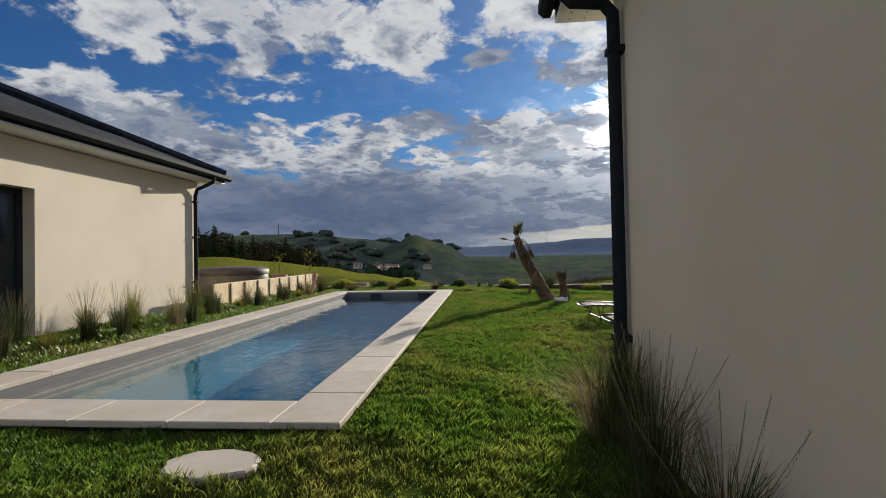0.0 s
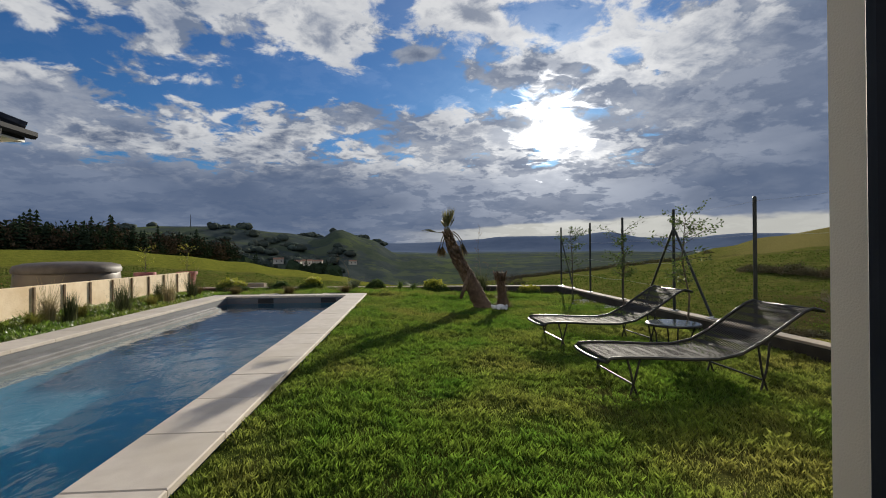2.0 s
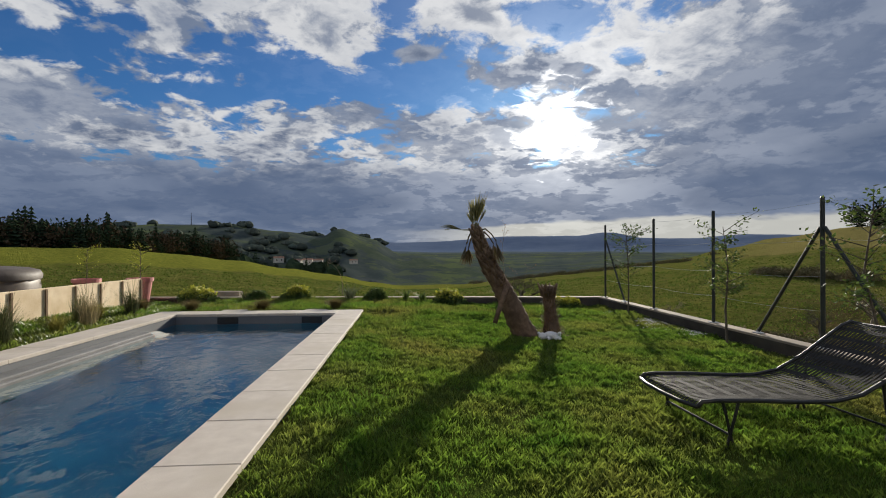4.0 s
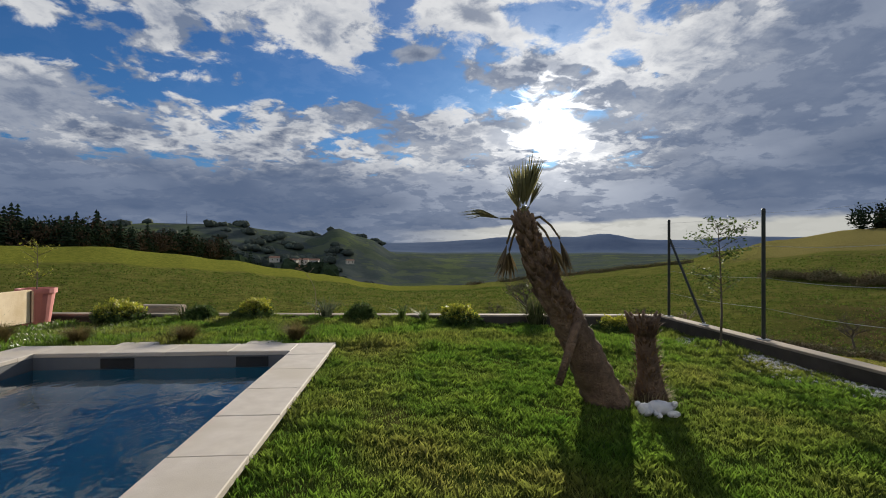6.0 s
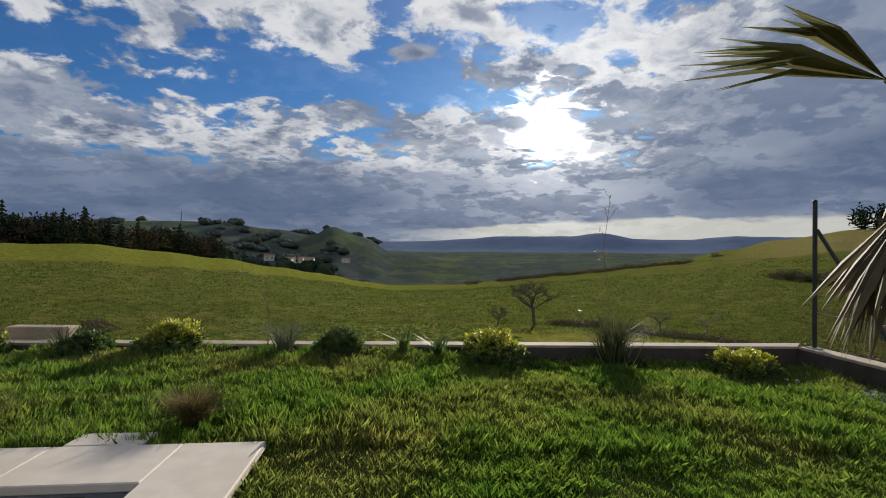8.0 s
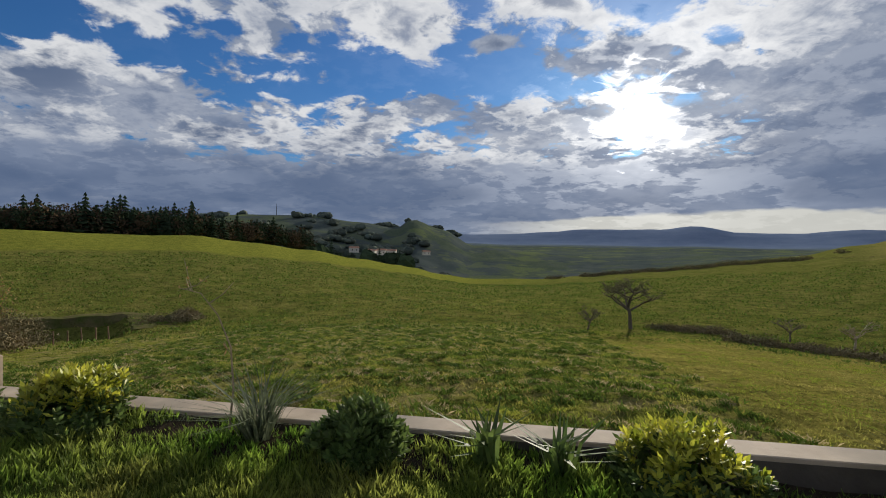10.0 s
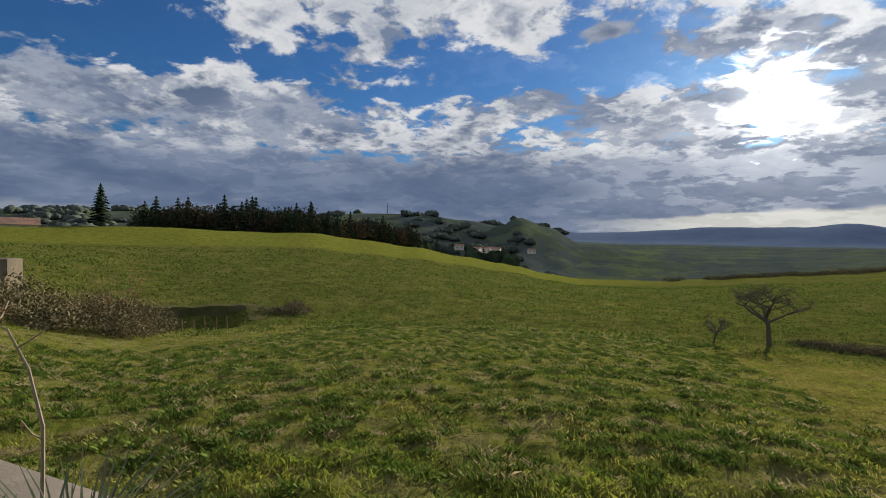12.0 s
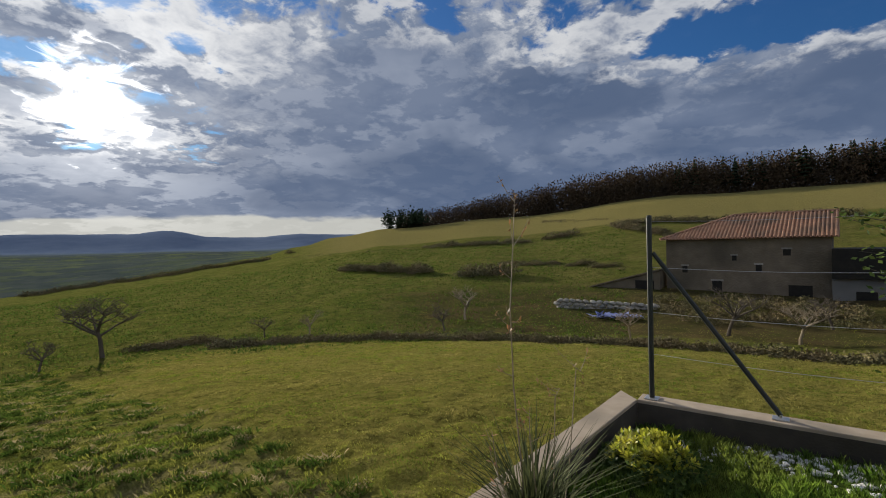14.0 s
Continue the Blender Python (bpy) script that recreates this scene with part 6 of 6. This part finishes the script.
    part("roof", s, BARNWALL, sh)
    part("opening", Shape().box(3.4, -0.02, 0, 5.4, 0.01, 2.0), DARKWOOD, sh, "dark open doorway")


barn()


def dry_stone_wall():
    rng = random.Random(6)
    ob = thing("dry_stone_wall", (*polar(67.5, 48), -5.4), "rough dry stone wall below the barn", "wall")
    a = Vector((*polar(67.3, 48), -5.4))
    b = Vector((*polar(79.0, 47), -5.7))
    d = (b - a).normalized()
    n = Vector((d.y, -d.x, 0))
    ob.location = a
    meshes = []
    for k in range(6):
        meshes.append(Shape().blob((0, 0, 0), (0.36, 0.25, 0.21), k, 7, 4, 0.18).mesh("stone", STONE))
    L = (b - a).length
    for r in range(4):
        for i in range(int(L / 0.62)):
            o = new("stone", meshes[rng.randrange(6)])
            o.parent = ob
            o.location = d * (i * 0.62 + (0.3 if r % 2 else 0) + rng.uniform(-.05, .05)) + n * rng.uniform(-0.08, 0.08) + Vector((0, 0, 0.18 + 0.33 * r))
            o.rotation_euler = (rng.uniform(-.3, .3), rng.uniform(-.3, .3), math.atan2(d.y, d.x) + rng.uniform(-.3, .3))
    t = Shape()
    for i in range(60):
        x, y = polar(rng.uniform(71, 77), 43.5 + rng.uniform(-.5, .5))
        z = terrain(x, y)
        t.leaf((x, y, z + 0.1), (rng.uniform(-1, 1), rng.uniform(-1, 1), 0.2), (0, 0, 1), 0.9, 0.5)
    stuff("tarpaulin", t, PLASTIC, "crumpled blue and white tarpaulin on ground", "tarpaulin")


dry_stone_wall()


def hamlet():
    rng = random.Random(12)
    for i, (a, r, w, h) in enumerate(((-60, 135, 9, 2.4), (-58.2, 150, 7, 3.0), (-47.6, 190, 10, 4.0), (-46, 200, 8, 3.6), (-13.5, 420, 9, 3), (-12.2, 440, 8, 3.5), (-11, 430, 8, 3), (-6.8, 520, 8, 3), (-15.5, 430, 8, 3), (-62, 180, 10, 4.5))):
        x, y = polar(a, r)
        z = terrain(x, y) if r < 250 else EYE + r * math.tan(radians(-1.2 if a > -14 else -0.9)) - 2
        ob = thing("village_house", (x, y, z - 1), "distant pale house with low tiled roof", "house", "village houses")
        ob.rotation_euler = (0, 0, radians(-a + rng.uniform(-20, 20)))
        part("wall", Shape().box(-w / 2, -3, 0, w / 2, 3, h + 1), FAR_WALL, ob)
        s = Shape()
        k = h + 1
        s.v = [(-w / 2 - .4, -3.4, k), (w / 2 + .4, -3.4, k), (w / 2 + .4, 3.4, k), (-w / 2 - .4, 3.4, k), (-w / 2 - .4, 0, k + 1.5), (w / 2 + .4, 0, k + 1.5)]
        s.f = [(0, 1, 5, 4), (2, 3, 4, 5), (3, 0, 4), (1, 2, 5), (3, 2, 1, 0)]
        part("roof", s, CLAYTILE, ob)
        for q in range(2):
            part("window", Shape().box(-w / 4 + q * w / 2 - 0.5, -3.04, 1.8, -w / 4 + q * w / 2 + 0.5, -3.0, 3.0), DARKWOOD, ob)
    x, y = polar(-24.3, 980)
    m = thing("radio_mast", (x, y, terrain(x, y) - 2), "thin lattice radio mast on the hill", "mast")
    part("mast", Shape().tube([(0, 0, 0), (0, 0, 24)], [0.8, 0.35], 4), FRAME, m)


hamlet()


# ---- gravel, grass and coping pieces ----
def gravel():
    rng = random.Random(15)
    s = Shape()
    for i in range(900):
        y = rng.uniform(9.5, 13.6)
        x = 5.43 - abs(rng.gauss(0, 0.22))
        if x < 4.7:
            continue
        r = rng.uniform(0.015, 0.035)
        s.blob((x, y, lawn_z(x, y) + 0.01), (r, r * 0.8, r * 0.6), i, 5, 3, 0.2)
    stuff("gravel", s, GRAVEL, "pale gravel strip along the wall", "gravel")


gravel()


def blades(name, pts, heights, widths, mat, label, seed, reach=0.55):
    """Many grass blades as one object: two triangles each, rooted at pts."""
    rs = np.random.RandomState(seed)
    n = len(pts)
    a = rs.uniform(0, 2 * np.pi, n)
    l = heights * rs.uniform(0.15, reach * 2, n)
    dx, dy = np.cos(a), np.sin(a)
    wx, wy = -dy * widths / 2, dx * widths / 2
    v = np.zeros((n, 4, 3), dtype=np.float32)
    v[:, 0] = pts + np.stack([wx, wy, np.full(n, -0.01)], 1)
    v[:, 1] = pts + np.stack([-wx, -wy, np.full(n, -0.01)], 1)
    v[:, 2] = pts + np.stack([dx * l * 0.35 - wx * 0.8, dy * l * 0.35 - wy * 0.8, heights * 0.6], 1)
    v[:, 3] = pts + np.stack([dx * l, dy * l, heights], 1)
    me = bpy.data.meshes.new(name)
    me.vertices.add(4 * n)
    me.vertices.foreach_set("co", v.ravel())
    me.loops.add(6 * n)
    me.polygons.add(2 * n)
    base = (np.arange(n) * 4)[:, None]
    me.loops.foreach_set("vertex_index", (base + np.array([0, 1, 2, 0, 2, 3])).ravel().astype(np.int32))
    me.polygons.foreach_set("loop_start", (np.arange(2 * n) * 3).astype(np.int32))
    me.materials.append(mat)
    me.update(calc_edges=True)
    me.validate()
    return tagged(new(name, me), label, "grass", "", "stuff")


def lawn_grass():
    rs = np.random.RandomState(2)
    for k, (x0, x1, y0, y1, per, h, w) in enumerate(((0.0, 5.45, -1.6, 5.0, 8200, 0.033, 0.0036), (0.0, 5.45, 5.0, 11.2, 7600, 0.035, 0.0042), (-3.5, 5.45, 11.2, 14.7, 7400, 0.060, 0.0046), (-4.2, 0.0, -2.6, 0.0, 6500, 0.033, 0.0038), (0.0, 1.9, -3.4, -1.6, 3000, 0.035, 0.005), (-5.4, -3.5, -1.0, 14.0, 1700, 0.05, 0.008))):
        n = int((x1 - x0) * (y1 - y0) * per)
        x, y = rs.uniform(x0, x1, n), rs.uniform(y0, y1, n)
        keep = (y < 13.74 - 0.075 * (x - 5.47)) & ~((x > 1.8) & (y < 0.7))
        keep &= ~((x + 0.52) ** 2 / 0.05 + (y + 0.46) ** 2 / 0.022 < 1)
        keep &= ~((x < 0.015) & (x > -3.52) & (y > -0.01) & (y < 11.2))
        # thin and tufted in places
        f = np.sin(x * 5.1 + 1.3 * np.sin(y * 3.7)) * np.sin(y * 4.3 + 1.7 * np.sin(x * 2.9))
        g = np.sin(x * 17 + 2 * np.sin(y * 11)) * np.sin(y * 15 + 2 * np.sin(x * 13))
        keep &= rs.uniform(0, 1, n) < 0.80 + 0.16 * f + 0.2 * g
        x, y, f, g = x[keep], y[keep], f[keep], g[keep]
        z = np.array([lawn_z(a, b) for a, b in zip(x, y)])
        hh = h * rs.uniform(0.5, 1.35, len(x)) * (1 + 0.4 * f + 0.5 * g)
        blades("lawn_grass", np.stack([x, y, z], 1), hh, w * rs.uniform(0.7, 1.3, len(x)), BLADE, "short mown green grass blades", 10 + k, 0.30 if k == 2 else 0.5)


def meadow_grass():
    rs = np.random.RandomState(5)
    n = 330000
    a = np.radians(rs.uniform(-75, 100, n))
    r = 2.2 + 58 * rs.uniform(0, 1, n) ** 2.1
    x, y = OX + r * np.sin(a), OY + r * np.cos(a)
    out = (y > 14.05 - 0.075 * (x - 5.65)) | (x > 5.8)
    side = (x - OX) - 3.2 - 0.122 * (y - OY)
    f = np.sin(x * 1.3 + 2 * np.sin(y * 0.9)) * np.sin(y * 1.1 + 2 * np.sin(x * 0.7))
    out &= rs.uniform(0, 1, n) < np.where(side > 0, 0.6, 0.45 + 0.5 * f)
    x, y, r, side, f = x[out], y[out], r[out], side[out], f[out]
    z = np.array([terrain(p, q) for p, q in zip(x, y)])
    h = np.where(side > 0, 0.030, 0.045 + 0.020 * f) * rs.uniform(0.5, 1.3, len(x)) * (1 + r / 70)
    cx, cy = OX + rs.uniform(-16, 16, 5200), OY + 1.6 + 30 * rs.uniform(0, 1, 5200) ** 1.3
    ok = (cy > 14.1 - 0.075 * (cx - 5.65)) & ((cx - OX) - 3.2 - 0.122 * (cy - OY) < 0.3)
    cx, cy = cx[ok], cy[ok]
    k = 40
    size = rs.uniform(0.5, 1.3, len(cx)).repeat(k)
    tx, ty = cx.repeat(k) + rs.normal(0, 0.10, len(cx) * k) * size, cy.repeat(k) + rs.normal(0, 0.07, len(cx) * k) * size
    tz = np.array([terrain(p, q) for p, q in zip(tx, ty)])
    blades("meadow_tussocks", np.stack([tx, ty, tz], 1), 0.085 * size * rs.uniform(0.5, 1.2, len(tx)), 0.019 * rs.uniform(0.7, 1.4, len(tx)), DARKTUFT, "dark tussocks of coarse meadow grass", 22, 0.8)
    pick = (np.arange(len(cx)) % 4 == 0).repeat(k)
    blades("dry_tussocks", np.stack([tx + 0.12, ty + 0.1, tz], 1)[pick], 0.06 * size[pick] * rs.uniform(0.5, 1.2, pick.sum()), 0.006 * rs.uniform(0.7, 1.4, pick.sum()), DRY, "bleached tufts of dry meadow grass", 23, 0.9)
    n = 120000
    a = np.radians(rs.uniform(-75, 75, n))
    q = 30 + 95 * rs.uniform(0, 1, n) ** 1.25
    px, py = OX + q * np.sin(a), OY + q * np.cos(a)
    clump = np.sin(px * 0.9 + 2 * np.sin(py * 0.37)) * np.sin(py * 0.8 + 2 * np.sin(px * 0.31))
    ok = (rs.uniform(0, 1, n) < 0.45 + 0.5 * clump) & ((np.degrees(a) > 10) | (q - 0.6 * np.degrees(a) < 119))
    px, py, q = px[ok], py[ok], q[ok]
    pz = np.array([terrain(u, v) for u, v in zip(px, py)])
    blades("pasture_tufts", np.stack([px, py, pz], 1), (0.10 + q * 0.0008) * rs.uniform(0.5, 1.4, len(px)), (0.05 + q * 0.0016) * rs.uniform(0.6, 1.4, len(px)), DARKTUFT, "dark tufts of coarse grass over the pasture", 24, 0.6)
    cx, cy = OX + rs.uniform(2, 30, 8000), OY + rs.uniform(-12, 34, 8000)
    far = np.hypot(cx - OX, cy - OY)
    ok = ((cy > 14.2 - 0.075 * (cx - 5.65)) | (cx > 5.9)) & ((cx - OX) - 3.2 - 0.122 * (cy - OY) > 0.2) & (far < 33)
    cx, cy, far = cx[ok], cy[ok], far[ok]
    k = 12
    tx, ty = cx.repeat(k) + rs.normal(0, 0.07, len(cx) * k), cy.repeat(k) + rs.normal(0, 0.05, len(cx) * k)
    tz = np.array([terrain(p, q) for p, q in zip(tx, ty)])
    blades("sown_tufts", np.stack([tx, ty, tz], 1), (0.024 + 0.0008 * far.repeat(k)) * rs.uniform(0.5, 1.4, len(tx)), (0.012 + 0.0007 * far.repeat(k)) * rs.uniform(0.7, 1.3, len(tx)), TUFT, "low tufts in the mown field", 25, 0.7)
    blades("meadow_grass", np.stack([x, y, z], 1), h, (0.0045 + r * 0.0008) * rs.uniform(0.7, 1.4, len(x)), TUFT, "rough tufted meadow grass on the slope", 21, 0.7)


lawn_grass()
meadow_grass()


def coping():
    edge = tagged(new("pool_coping"), "cream stone slabs round the pool", "coping", "", "structure")
    g = 0.004
    th = 0.045
    n = 18
    ln = (PY1 - PY0) / n
    slab = Shape().box(-CW / 2, -ln / 2 + g / 2, -th, CW / 2, ln / 2 - g / 2, 0, 0.006).mesh("slab", COPING)
    for x in (PX0 + CW / 2, PX1 - CW / 2):
        for i in range(n):
            o = new("slab", slab)
            o.parent = edge
            o.location = (x, PY0 + ln * (i + 0.5), 0.0008 * math.sin(i * 2.3 + x))
    k = 4
    lx = (PX1 - PX0 - 2 * CW) / k
    slab2 = Shape().box(-lx / 2 + g / 2, -CW / 2, -th, lx / 2 - g / 2, CW / 2, 0, 0.006).mesh("slab", COPING)
    for y in (PY0 + CW / 2, PY1 - CW / 2):
        for i in range(k):
            o = new("slab", slab2)
            o.parent = edge
            o.location = (PX0 + CW + lx * (i + 0.5), y, 0.0008 * math.sin(i * 1.7 + y))


coping()


def skimmer_lids():
    """Two pale slabs that jut out behind the far coping, over the skimmers."""
    for x in (-2.3, -0.85):
        ob = new("skimmer_lid", Shape().box(-0.2, 0.0, -0.05, 0.2, 0.17, 0.001, 0.006).mesh("skimmer_lid", COPING))
        ob.location = (x, PY1 + 0.004, 0)
        tagged(ob, "pale stone lid behind the pool coping", "lid", "lids over the skimmers")


skimmer_lids()
